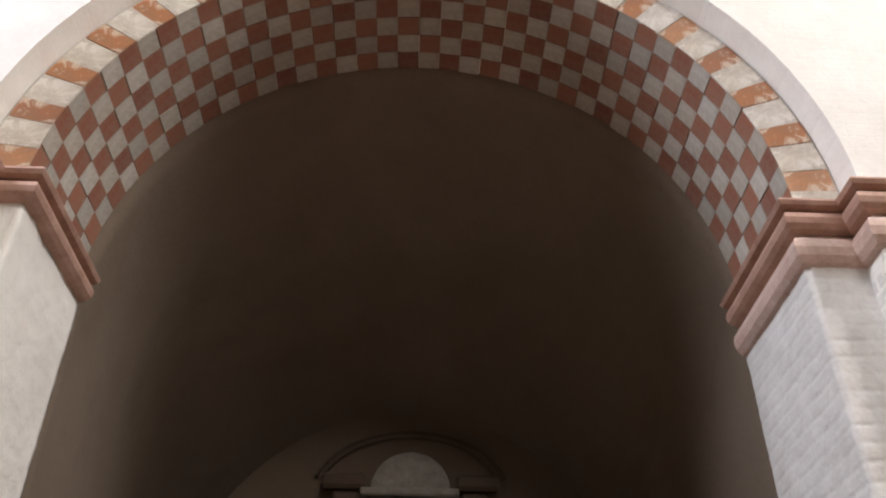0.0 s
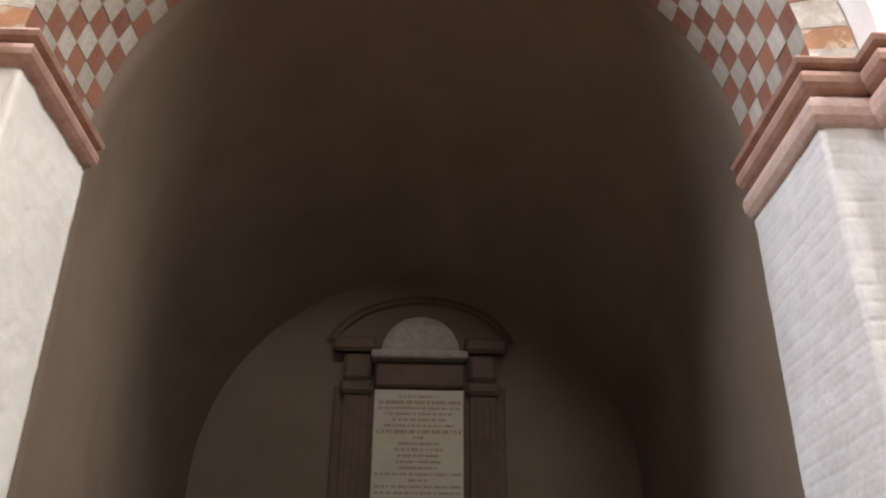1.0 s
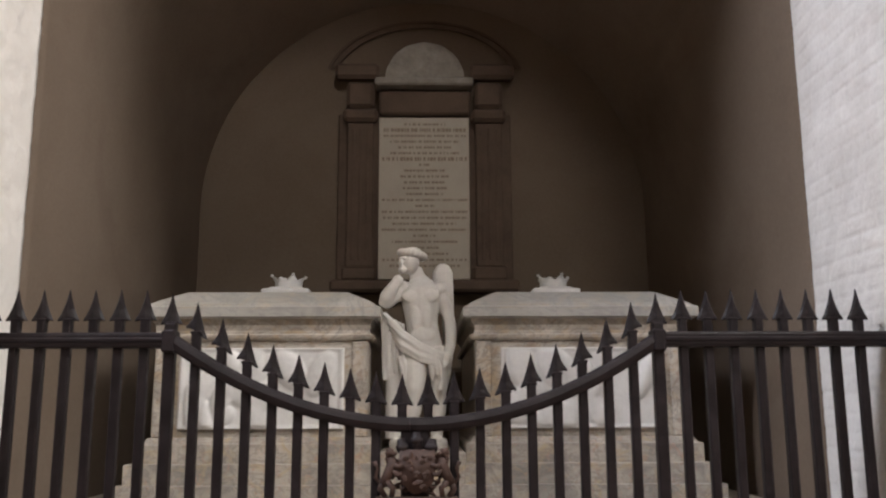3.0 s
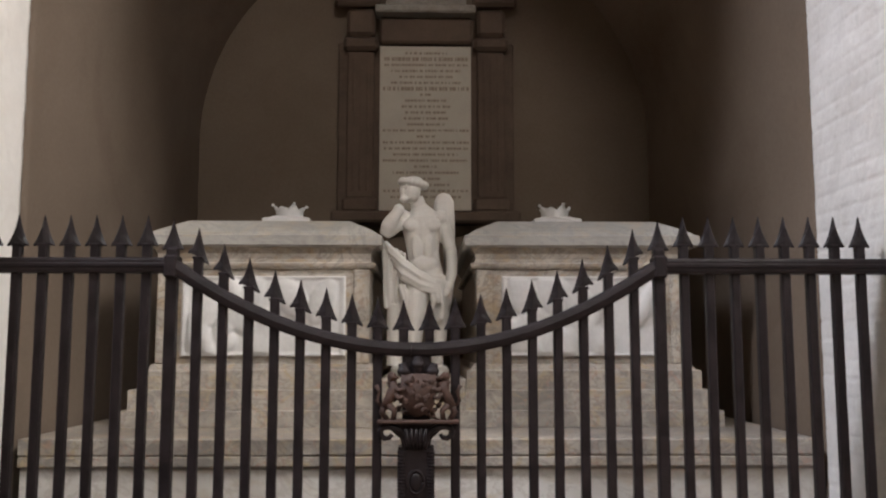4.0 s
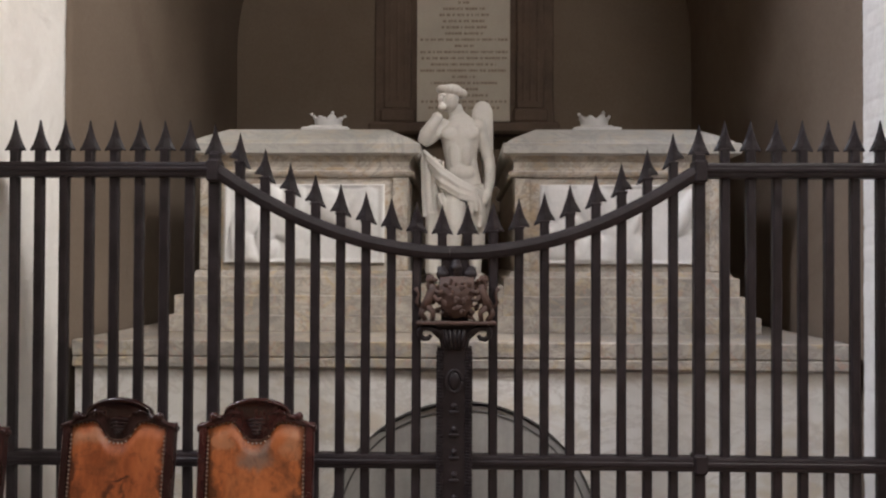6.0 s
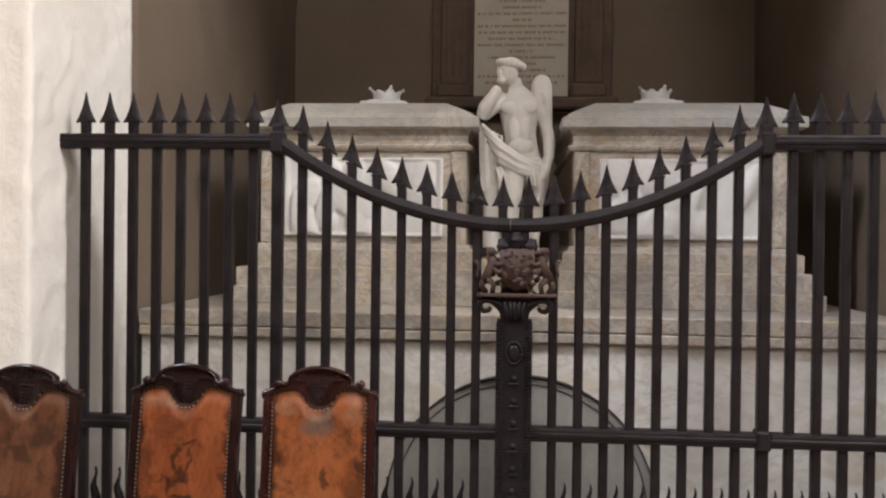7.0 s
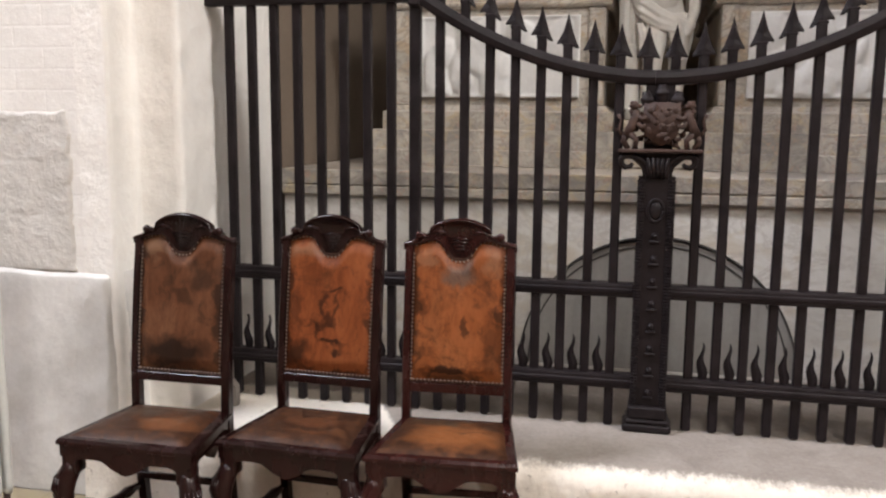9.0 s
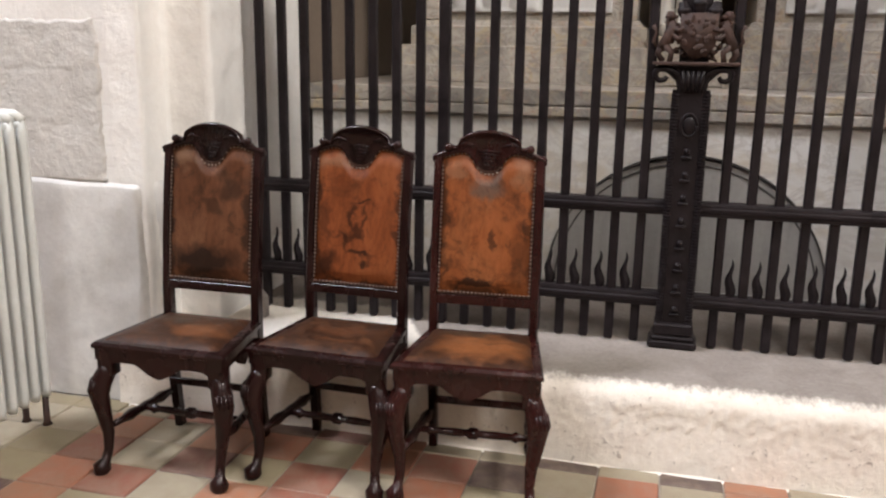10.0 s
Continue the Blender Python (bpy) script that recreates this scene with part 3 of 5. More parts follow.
solid.thickness, solid.offset = 0.2, 1.0
bm = bmesh.new()
surface(bm, lambda u, v: Vector((-2.3 + 4.6 * u, Y_BACK + rough((u * 4.6, 3.0, v * 6.5), 1.5, 0.012), 6.2 * v)), 60, 80)
back = structure(mesh_object("wall_niche_back", bm, SHADED_BACK_PLASTER, True), "grey-brown plastered back wall of the niche, coloured darker for shade", "wall")

# unseen nave round the camera, closing the room
for name, dims in (("wall_east", (8.0, 8.2, -13.2, -0.45, 0, 13.2)), ("wall_west", (-7.2, -7.0, -13.2, -0.45, 0, 13.2)), ("wall_south", (-7.2, 8.2, -13.4, -13.2, 0, 13.2))):
    structure(mesh_object(name, boxed(*dims), LOW_BOUNCE_PLASTER), "unseen plain nave wall, darkened to cut bounce light", "wall")
structure(mesh_object("ceiling", boxed(-7.2, 8.2, -13.4, 0.0, 13.2, 13.4), LOW_BOUNCE_PLASTER), "unseen nave ceiling, darkened to cut bounce light", "ceiling")
floor = structure(mesh_object("floor", boxed(-7.2, 8.2, -13.4, 4.2, -0.2, -0.006), GROUT), "old clay tile floor in red, cream and brown", "floor")
# unseen tall windows in their frames; the south one is added round the fill lamp
for name, m, w, h in (("window_1", look((7.98, -4.4, 9.2), (0, -4.4, 9.2)), 2.4, 5.6), ("window_2", look((-6.98, -2.9, 9.4), (0, -2.9, 9.4)), 2.4, 3.8), ("window_3", look((2.2, -13.18, 11.0), (2.2, 0, 11.0)), 3.4, 3.6)):
    frame_ob = structure(new(name), "unseen tall church window in a pale stone frame", "window")
    frame_ob.matrix_basis = m
    for s in (-1, 1):
        part("jamb", boxed(s * w / 2 - 0.06, s * w / 2 + 0.06, -h / 2, h / 2, -0.06, 0.02), ASHLAR, frame_ob)
        part("lintel", boxed(-w / 2 - 0.06, w / 2 + 0.06, s * (h / 2 + 0.06) - 0.06, s * (h / 2 + 0.06) + 0.06, -0.06, 0.02), ASHLAR, frame_ob)

# base of the west pier
bm = bmesh.new()
def pier_base(u, v):
    lift = min(v / 0.8, 1) * 0.935 + max(0, v - 0.8) / 0.2 * 0.02
    front = -0.495 + 0.028 * min(v / 0.8, 1)
    front += (-0.452 - front) * (max(0, v - 0.8) / 0.2) ** 1.4
    front += rough((u * 2, 0, lift), 4, 0.006) + rough((u * 2, 3, lift), 14, 0.0025)
    a = max(0, (u - 0.7) / 0.3) * math.pi / 2
    return Vector((-3.0 + 0.80 * min(1, u / 0.7) + 0.07 * math.sin(a) + 0.01 * noise.noise(Vector((u, 2, lift * 5))), front + (-0.26 - front) * (1 - math.cos(a)), lift + 0.012 * noise.noise(Vector((u * 5, 0, 4)))  * v))
g = surface(bm, pier_base, 60, 50)
structure(mesh_object("pier_base", bm, BASE_WASH, True), "whitewashed projecting base of the pier", "base")
bm = bmesh.new()
def bare(u, v):
    x, z = -3.0 + 0.66 * u, 0.955 + 0.655 * v
    course = min(abs(z - 1.19), abs(z - 1.41))
    return Vector((x + (0.022 * noise.noise(Vector((0, 0, z * 9))) + 0.012 * noise.noise(Vector((4, 0, z * 40)))) * u, Y_WALL - 0.006 + 0.0022 * math.exp(-(course / 0.006) ** 2) - rough((x, 0, z), 8, 0.002), z + (0.02 * noise.noise(Vector((x * 8, 0, 0))) + 0.01 * noise.noise(Vector((x * 40, 0, 0)))) * v))
g = surface(bm, bare, 44, 60)
for line in ([c[-1] for c in g], g[-1], [c[0] for c in g]):
    low = [bm.verts.new((v.co.x + 0.012, Y_WALL + 0.004, v.co.z + 0.006)) for v in line]
    for k in range(len(line) - 1):
        bm.faces.new((line[k], line[k + 1], low[k + 1], low[k]))
structure(mesh_object("ashlar_patch", bm, ASHLAR, True), "bare grey ashlar stones showing in the whitewash", "stone")

# threshold step under the gate
bm = bmesh.new()
def step_line(u, v):
    x = -2.3 + 4.6 * u
    s = v * 1.54
    if s < 0.25:
        y, z = Y_STEP, s
    elif s < 0.38:
        a = (s - 0.25) / 0.13 * math.pi / 2
        y, z = Y_STEP + 0.09 * (1 - math.cos(a)), 0.25 + 0.08 * math.sin(a)
    else:
        y, z = Y_STEP + 0.09 + (s - 0.38), Z_STEP
    lump = rough((x, y, z), 3.0, 0.007) + (rough((x, y + 5, z), 18, 0.003) + rough((x + 3, y, z), 50, 0.008)) * (1 if z > 0.15 + 0.05 * noise.noise(Vector((x * 3, 0, 0))) else 0.4)
    lump *= 0.7
    out = min(1, max(0, (0.42 - s) / 0.12))
    return Vector((x, y - (lump + 0.02 * (1 - z / 0.33)) * out, z + min(lump * 0.35, 0.004) * (1 - out)))
g = surface(bm, step_line, 460, 110)
step_ob = mesh_object("step", bm, STEP_STONE, True)
structure(step_ob, "roughcast step, lit front painted in as white, worn grey stone top", "step")

# loose lime and mortar along the foot of the step is part of the floor's edge
bm = bmesh.new()
surface(bm, lambda u, v: Vector((-2.25 + 4.5 * u, Y_STEP - 0.035 * v * (1 + 0.6 * noise.noise(Vector((u * 22, 0, 0)))), 0.018 * (1 - v) ** 2 - 0.004 * v)), 160, 4)
structure(mesh_object("trim", bm, STEP_RISER, True), "lime mortar fillet along the foot of the step", "trim")

# ---- plinth under the tombs ----
Z_PLINTH, Y_PLINTH = 1.335, 0.72
plinth = structure(new("plinth"), "pale marble plinth with moulded top and arched front panel", "plinth")
LX, LZ, LR = 0.035, 0.372, 0.668
bm = bmesh.new()
n = 36
rows = []
for k in range(n + 1):
    a = math.pi * k / n
    c, s = -math.cos(a), math.sin(a)
    ix, iz = LX + LR * c, LZ + LR * s
    t = min((1.92 - LX) / c if c > 1e-6 else 1e9, (-1.90 - LX) / c if c < -1e-6 else 1e9, (1.195 - LZ) / s if s > 1e-6 else 1e9)
    rows.append([bm.verts.new(p) for p in ((ix, Y_PLINTH + 0.06, iz), (ix, Y_PLINTH, iz), (LX + t * c, Y_PLINTH, LZ + t * s))])
for a, b in zip(rows, rows[1:]):
    for k in range(2):
        bm.faces.new((a[k], a[k + 1], b[k + 1], b[k]))
for x in (-1.90, 1.92):
    side = [r[2] for r in rows if abs(r[2].co.x - x) < 1e-4]
    high = max(side, key=lambda v: v.co.z)
    near = min((r[2] for r in rows if r[2].co.z > 1.19), key=lambda v: abs(v.co.x - x))
    if high.co.z < 1.19:
        bm.faces.new((high, near, bm.verts.new((x, Y_PLINTH, 1.195))))
box(bm, -1.90, 1.92, Y_PLINTH + 0.001, Y_PLINTH + 0.06, 0.30, LZ - 0.004)
part("front", bm, PANEL_MARBLE, plinth, "streaked white marble front")
bm = bmesh.new()
plate(bm, [(LX - (LR + 0.02) * math.cos(math.pi * k / 40), LZ - 0.04 + (LR + 0.02) * math.sin(math.pi * k / 40)) for k in range(41)], Y_PLINTH + 0.012, Y_PLINTH + 0.08)
part("arched_panel", bm, SHELL_STONE, plinth, "dull grey arched panel")
for r, w, y in ((LR - 0.002, 0.005, -0.002), (LR - 0.045, 0.0045, 0.010)):
    pts = [(LX - r * math.cos(math.pi * k / 48), Y_PLINTH + y, LZ + r * math.sin(math.pi * k / 48)) for k in range(49)]
    part("arch_line", tube(bmesh.new(), pts, w, 8), DARK_RING, plinth, "dark line round the arched panel")
bm = bmesh.new()
sweep(bm, [(-1.90, Y_PLINTH), (1.92, Y_PLINTH)], [(-0.3, 1.19), (0.0, 1.19), (0.002, 1.198), (0.026, 1.201), (0.032, 1.208), (0.032, 1.245), (0.026, 1.252), (0.034, 1.262), (0.036, Z_PLINTH - 0.006), (0.030, Z_PLINTH), (-0.3, Z_PLINTH)])
box(bm, -1.90, 1.92, Y_PLINTH + 0.28, 3.84, 1.20, Z_PLINTH - 0.001)
part("top", bm, BASE_MARBLE, plinth, "moulded mottled marble slab")
part("core", boxed(-1.90, 1.92, Y_PLINTH + 0.09, 3.84, 0.0, 1.21), SHELL_STONE, plinth)

# ---- tombs ----
YT = 1.40


def relief(w, h, seed):
    """A carved panel: soft folds, swags and bosses in low relief."""
    bm = bmesh.new()
    rng = random.Random(seed)
    lumps = [(rng.uniform(-0.42, 0.42) * w, rng.uniform(-0.40, 0.30) * h, rng.uniform(0.03, 0.085), rng.uniform(0.05, 0.16), rng.uniform(-0.7, 0.7)) for _ in range(17)]

    def place(u, v):
        x, z = (u - 0.5) * w, (v - 0.5) * h
        d = 0.0
        for lx, lz, a, b, t in lumps:
            p, q = (x - lx) * math.cos(t) + (z - lz) * math.sin(t), -(x - lx) * math.sin(t) + (z - lz) * math.cos(t)
            d = max(d, 0.03 * max(0.0, 1 - (p / a) ** 2 - (q / b) ** 2) ** 0.5)
        d += 0.004 * abs(noise.noise(Vector((x * 26, seed, z * 20)))) if d > 0 else 0
        edge = min(u, v, 1 - u, 1 - v)
        return Vector((x, -0.012 - (d if edge > 0.04 else 0) - (0.010 if edge < 0.028 else 0), z))
    g = surface(bm, place, 90, 46)
    for line in (g[0], g[-1], [c[0] for c in g], [c[-1] for c in g]):
        low = [bm.verts.new((v.co.x, 0.02, v.co.z)) for v in line]
        for k in range(len(line) - 1):
            bm.faces.new((line[k], line[k + 1], low[k + 1], low[k]))
    return bm


def frame_ring(bm, hw, y0, y1, profile):
    """A moulding round a tomb: profile of (out, z), the top and bottom closed."""
    rings = []
    for out, z in profile:
        rings.append([bm.verts.new(p) for p in ((-hw - out, y0 - out, z), (hw + out, y0 - out, z), (hw + out, y1 + out, z), (-hw - out, y1 + out, z))])
    for a, b in zip(rings, rings[1:]):
        for k in range(4):
            bm.faces.new((a[k], a[(k + 1) % 4], b[(k + 1) % 4], b[k]))
    bm.faces.new(rings[0][::-1])
    bm.faces.new(rings[-1])
    return bm


def tomb(cx, label, seed):
    t = thing("tomb", label, "tomb", "pair of marble tombs", (cx, 0, Z_PLINTH))
    z = -Z_PLINTH
    hw, yb = 0.60, 3.35
    part("base_step", frame_ring(bmesh.new(), hw, YT, yb, [(0.15, 0.001), (0.15, 1.420 + z), (0.145, 1.425 + z)]), BASE_MARBLE, t, "mottled bottom step")
    part("base_step", frame_ring(bmesh.new(), hw, YT, yb, [(0.11, 1.4251 + z), (0.11, 1.530 + z), (0.105, 1.536 + z)]), BASE_MARBLE, t)
    part("base_step", frame_ring(bmesh.new(), hw, YT, yb, [(0.06, 1.5361 + z), (0.06, 1.635 + z), (0.055, 1.640 + z), (0.035, 1.645 + z), (0.015, 1.675 + z)]), BASE_MARBLE, t)
    part("body", frame_ring(bmesh.new(), hw, YT, yb, [(0.0, 1.6751 + z), (0.0, 2.212 + z)]), TOMB_MARBLE, t, "grey-veined cream marble chest")
    for s in (-1, 1):
        part("corner_strip", boxed(s * 0.555 - 0.045, s * 0.555 + 0.045, YT - 0.018, YT + 0.02, 1.676 + z, 2.211 + z, 0.006), TOMB_MARBLE, t)
    panel = part("relief_panel", relief(0.92, 0.45, seed), WHITE_MARBLE, t, "white marble panel carved in low relief", True)
    panel.location = (0.005, YT - 0.006, 1.945 + z)
    part("cornice", frame_ring(bmesh.new(), hw, YT, yb, [(0.0, 2.2121 + z), (0.025, 2.217 + z), (0.034, 2.23 + z), (0.034, 2.243 + z), (0.012, 2.25 + z), (0.004, 2.27 + z), (0.006, 2.30 + z), (0.022, 2.325 + z), (0.03, 2.336 + z)]), TOMB_MARBLE, t)
    part("lid", frame_ring(bmesh.new(), hw, YT, yb, [(0.055, 2.3361 + z), (0.07, 2.345 + z), (0.07, 2.398 + z), (0.06, 2.405 + z), (0.045, 2.408 + z), (0.035, 2.420 + z), (0.0, 2.442 + z), (-0.13, 2.508 + z), (-0.20, 2.516 + z)]), LID_MARBLE, t, "hipped grey-green marble lid")
    return t


tomb(-0.885, "cream veined marble tomb with a white carved panel", 4)
tomb(0.925, "cream veined marble tomb with a white carved panel", 11)


def crown(cx):
    c = thing("crown_sculpture", "small white marble crown on a moulded base", "crown", "crowns on the tombs", (cx, 2.05, 2.516))
    part("base", frame_ring(bmesh.new(), 0.115, -0.115, 0.115, [(0.035, 0.0), (0.035, 0.062), (0.025, 0.068), (-0.005, 0.075), (-0.02, 0.085)]), WHITE_MARBLE, c)
    bm = bmesh.new()
    seg = 64
    rings = []
    for z0, r in ((0.085, 0.084), (0.112, 0.089), (0.126, 0.088)):
        rings.append([(r, z0)] * seg)
    crest = []
    for k in range(seg):
        ph = (k / seg * 8) % 1.0
        big = 1 if int(k / seg * 8) % 2 == 0 else 0.6
        up = abs(math.cos(math.pi * (ph - 0.5))) ** 1.3
        crest.append((0.092 + 0.014 * up, 0.130 + 0.030 * big * up))
    rings.append(crest)
    verts = [[bm.verts.new((r * math.cos(2 * math.pi * k / seg), r * math.sin(2 * math.pi * k / seg), z)) for k, (r, z) in enumerate(ring)] for ring in rings]
    inner = [bm.verts.new(((r - 0.014) * math.cos(2 * math.pi * k / seg), (r - 0.014) * math.sin(2 * math.pi * k / seg), z - 0.002)) for k, (r, z) in enumerate(crest)]
    low = [bm.verts.new((0.07 * math.cos(2 * math.pi * k / seg), 0.07 * math.sin(2 * math.pi * k / seg), 0.10)) for k in range(seg)]
    for a, b in zip(verts + [inner], verts[1:] + [inner, low]):
        for k in range(seg):
            bm.faces.new((a[k], a[(k + 1) % seg], b[(k + 1) % seg], b[k]))
    part("circlet", bm, WHITE_MARBLE, c, "", True)
    for k in range(4):
        a = math.pi / 2 * k + 0.39
        part("bead", ball(bmesh.new(), (0.111 * math.cos(a), 0.111 * math.sin(a), 0.163), (0.011, 0.011, 0.010), u=8, v=6), WHITE_MARBLE, c, "", True)


crown(-0.85)
crown(0.875)

# ---- statue between the tombs ----
structure(mesh_object("statue_block", boxed(-0.22, 0.26, 1.28, 2.1, Z_PLINTH - 0.002, 1.60, 0.012), BASE_MARBLE), "low mottled marble block between the tombs", "block")
bm = bmesh.new()
SY = 1.60


def limb(*stations, squash=1.0, seg=14):
    tube(bm, [(x, SY + y, z) for x, y, z, r in stations], [r for *_, r in stations], seg, squash)


lathe(bm, [(0.17, 1.601), (0.172, 1.64), (0.16, 1.66)], 24, Matrix.Translation((0.0, SY, 0)))
# standing leg, bent leg
limb((0.105, 0.01, 1.64, 0.034), (0.105, 0.0, 1.72, 0.036), (0.112, 0.02, 1.82, 0.050), (0.112, 0.0, 1.93, 0.050), (0.108, 0.0, 2.06, 0.068), (0.085, 0.0, 2.18, 0.075))
limb((-0.06, -0.05, 1.64, 0.034), (-0.052, -0.045, 1.72, 0.036), (-0.035, -0.05, 1.82, 0.052), (-0.022, -0.075, 1.94, 0.053), (-0.02, -0.05, 2.06, 0.072), (-0.01, 0.0, 2.18, 0.080))
ball(bm, (0.108, SY - 0.06, 1.655), (0.035, 0.075, 0.025))
ball(bm, (-0.075, SY - 0.11, 1.655), (0.034, 0.075, 0.025), (0, 0, 15))
# trunk
limb((0.035, 0.01, 2.08, 0.105), (0.034, 0.0, 2.18, 0.110), (0.026, 0.0, 2.26, 0.098), (0.018, 0.0, 2.33, 0.095), (0.014, 0.0, 2.40, 0.104), (0.012, 0.0, 2.47, 0.118), (0.010, 0.0, 2.53, 0.116), (0.004, 0.01, 2.575, 0.075), (-0.010, 0.005, 2.61, 0.046), (-0.025, -0.005, 2.66, 0.042), squash=0.66, seg=20)
ball(bm, (-0.036, SY - 0.056, 2.488), (0.066, 0.022, 0.044))
ball(bm, (0.060, SY - 0.056, 2.488), (0.066, 0.022, 0.044))
ball(bm, (-0.018, SY - 0.056, 2.36), (0.034, 0.020, 0.085))
ball(bm, (0.048, SY - 0.056, 2.36), (0.034, 0.020, 0.085))
ball(bm, (0.022, SY - 0.052, 2.255), (0.080, 0.028, 0.05))
for s in (-1, 1):
    ball(bm, (0.014 + s * 0.108, SY - 0.005, 2.535), (0.048, 0.05, 0.05))
# head, turned, with a wreath of hair
ball(bm, (-0.055, SY - 0.03, 2.695), (0.055, 0.064, 0.074), (12, 0, 40))
ball(bm, (-0.108, SY - 0.078, 2.688), (0.013, 0.016, 0.022), (0, 0, 40))
ball(bm, (-0.098, SY - 0.068, 2.712), (0.024, 0.026, 0.010), (0, 0, 40))
ball(bm, (-0.097, SY - 0.068, 2.640), (0.024, 0.026, 0.020), (0, 0, 40))
ball(bm, (-0.104, SY - 0.072, 2.662), (0.014, 0.016, 0.008), (0, 0, 40))
for k in range(18):
    a = 2 * math.pi * k / 18
    ball(bm, (-0.04 + 0.068 * math.cos(a), SY - 0.02 + 0.066 * math.sin(a), 2.742 - 0.012 * math.cos(a)), (0.026, 0.026, 0.024), u=8, v=6)
ball(bm, (-0.04, SY - 0.015, 2.757), (0.06, 0.06, 0.030))
# arm raised to the chin, hanging arm
limb((-0.095, 0.0, 2.53, 0.050), (-0.145, -0.03, 2.495, 0.050), (-0.192, -0.05, 2.452, 0.046), (-0.202, -0.06, 2.440, 0.040))
limb((-0.202, -0.055, 2.435, 0.040), (-0.185, -0.085, 2.480, 0.044), (-0.155, -0.105, 2.525, 0.037), (-0.135, -0.110, 2.555, 0.030), (-0.122, -0.108, 2.575, 0.034), (-0.108, -0.100, 2.592, 0.022))
limb((0.118, 0.0, 2.535, 0.046), (0.154, 0.01, 2.44, 0.041), (0.184, 0.01, 2.34, 0.036), (0.191, -0.005, 2.28, 0.035), (0.190, -0.025, 2.20, 0.031), (0.178, -0.04, 2.15, 0.026), (0.168, -0.05, 2.115, 0.032), (0.150, -0.06, 2.07, 0.020))
# folded wing
limb((0.12, 0.09, 2.40, 0.03), (0.135, 0.09, 2.50, 0.055), (0.145, 0.09, 2.59, 0.065), (0.145, 0.09, 2.65, 0.062), (0.145, 0.09, 2.69, 0.042), (0.145, 0.09, 2.705, 0.015), squash=0.45)
limb((0.15, 0.09, 2.60, 0.06), (0.172, 0.1, 2.45, 0.042), (0.180, 0.1, 2.25, 0.034), (0.17, 0.1, 2.05, 0.025), (0.15, 0.09, 1.9, 0.012), squash=0.45)
# drapery: hanging sheet, band over the hips, folds
for k in range(6):
    x = -0.205 + 0.021 * k
    limb((x - 0.012 + 0.004 * k, -0.03 - 0.014 * (k % 2), 2.385 - 0.012 * k, 0.013), (x, -0.035 - 0.012 * (k % 2), 2.25, 0.017), (x + 0.004, -0.035 - 0.012 * (k % 2), 2.12, 0.017), (x + 0.008, -0.03, 1.995 + 0.01 * (k % 2), 0.015), seg=8)
limb((-0.15, -0.01, 2.02, 0.045), (-0.145, 0.0, 1.85, 0.05), (-0.14, 0.0, 1.66, 0.055), seg=12)
for k in range(5):
    limb((-0.205 + 0.02 * k, -0.06, 2.385 - 0.045 * k, 0.014), (-0.10, -0.09 - 0.008 * (k % 2), 2.275 - 0.026 * k, 0.016), (0.01, -0.108 - 0.008 * (k % 2), 2.195 - 0.022 * k, 0.017), (0.09, -0.098, 2.155 - 0.016 * k, 0.017), (0.155, -0.05, 2.14 - 0.016 * k, 0.016), seg=8)
for k, (x, z) in enumerate(((0.13, 1.98), (0.10, 2.02), (0.075, 1.99), (-0.075, 1.92), (-0.095, 1.97))):
    limb((x - 0.02, -0.092, 2.13, 0.014), (x, -0.092, 2.06, 0.015), (x + 0.004, -0.085, z, 0.009), seg=8)
# a short staff, reversed
limb((0.15, -0.07, 2.10, 0.012), (0.138, -0.08, 2.0, 0.013), (0.125, -0.085, 1.93, 0.02), seg=8)
statue = tagged(mesh_object("statue", bm, STATUE_MARBLE, True), "white marble standing statue with drapery and folded wings", "statue")
remesh = statue.modifiers.new("weld", 'REMESH')
remesh.mode, remesh.voxel_size, remesh.use_smooth_shade = 'VOXEL', 0.0042, True
relax = statue.modifiers.new("soften", 'SMOOTH')
relax.factor, relax.iterations = 0.5, 4

# ---- wall monument at the back of the niche ----
YM = 3.84
monument = thing("wall_monument", "dark brown marble wall monument framing a pale inscribed slab", "monument", "", (0.03, YM, 2.80))
MZ = -2.80


def mon(name, x0, x1, out0, out1, z0, z1, mat, label="", bevel=0.01):
    return part(name, boxed(x0, x1, -out1, -out0, z0 + MZ, z1 + MZ, bevel), mat, monument, label)


mon("back_plate", -0.76, 0.76, 0.0, 0.05, 2.90, 4.40, BROWN_STONE)
slab = mon("slab", -0.398, 0.388, 0.05, 0.10, 2.915, 4.352, SLAB_STONE, "pale grey slab cut with rows of small letters", 0.004)
rng = random.Random(5)
for k in range(25):
    z = 4.29 - k * 0.0525
    half = (0.18, 0.36, 0.36, 0.30, 0.23, 0.30, 0.37, 0.05, 0.18, 0.21, 0.18, 0.19, 0.16, 0.37, 0.08, 0.37, 0.36, 0.28, 0.37, 0.10, 0.28, 0.12, 0.20, 0.36, 0.30)[k]
    tall = 0.017 if k in (1, 6) else 0.0105
    bm = bmesh.new()
    x = -half
    while x < half:
        w = min(rng.uniform(0.008, 0.03), half - x)
        if w > 0.004:
            box(bm, x, x + w, -0.1015, -0.0995, z + MZ - tall, z + MZ + tall)
        x += w + rng.choice((0.005, 0.006, 0.018))
    tagged(part("inscription_line", bm, INK, slab), kind="stuff")
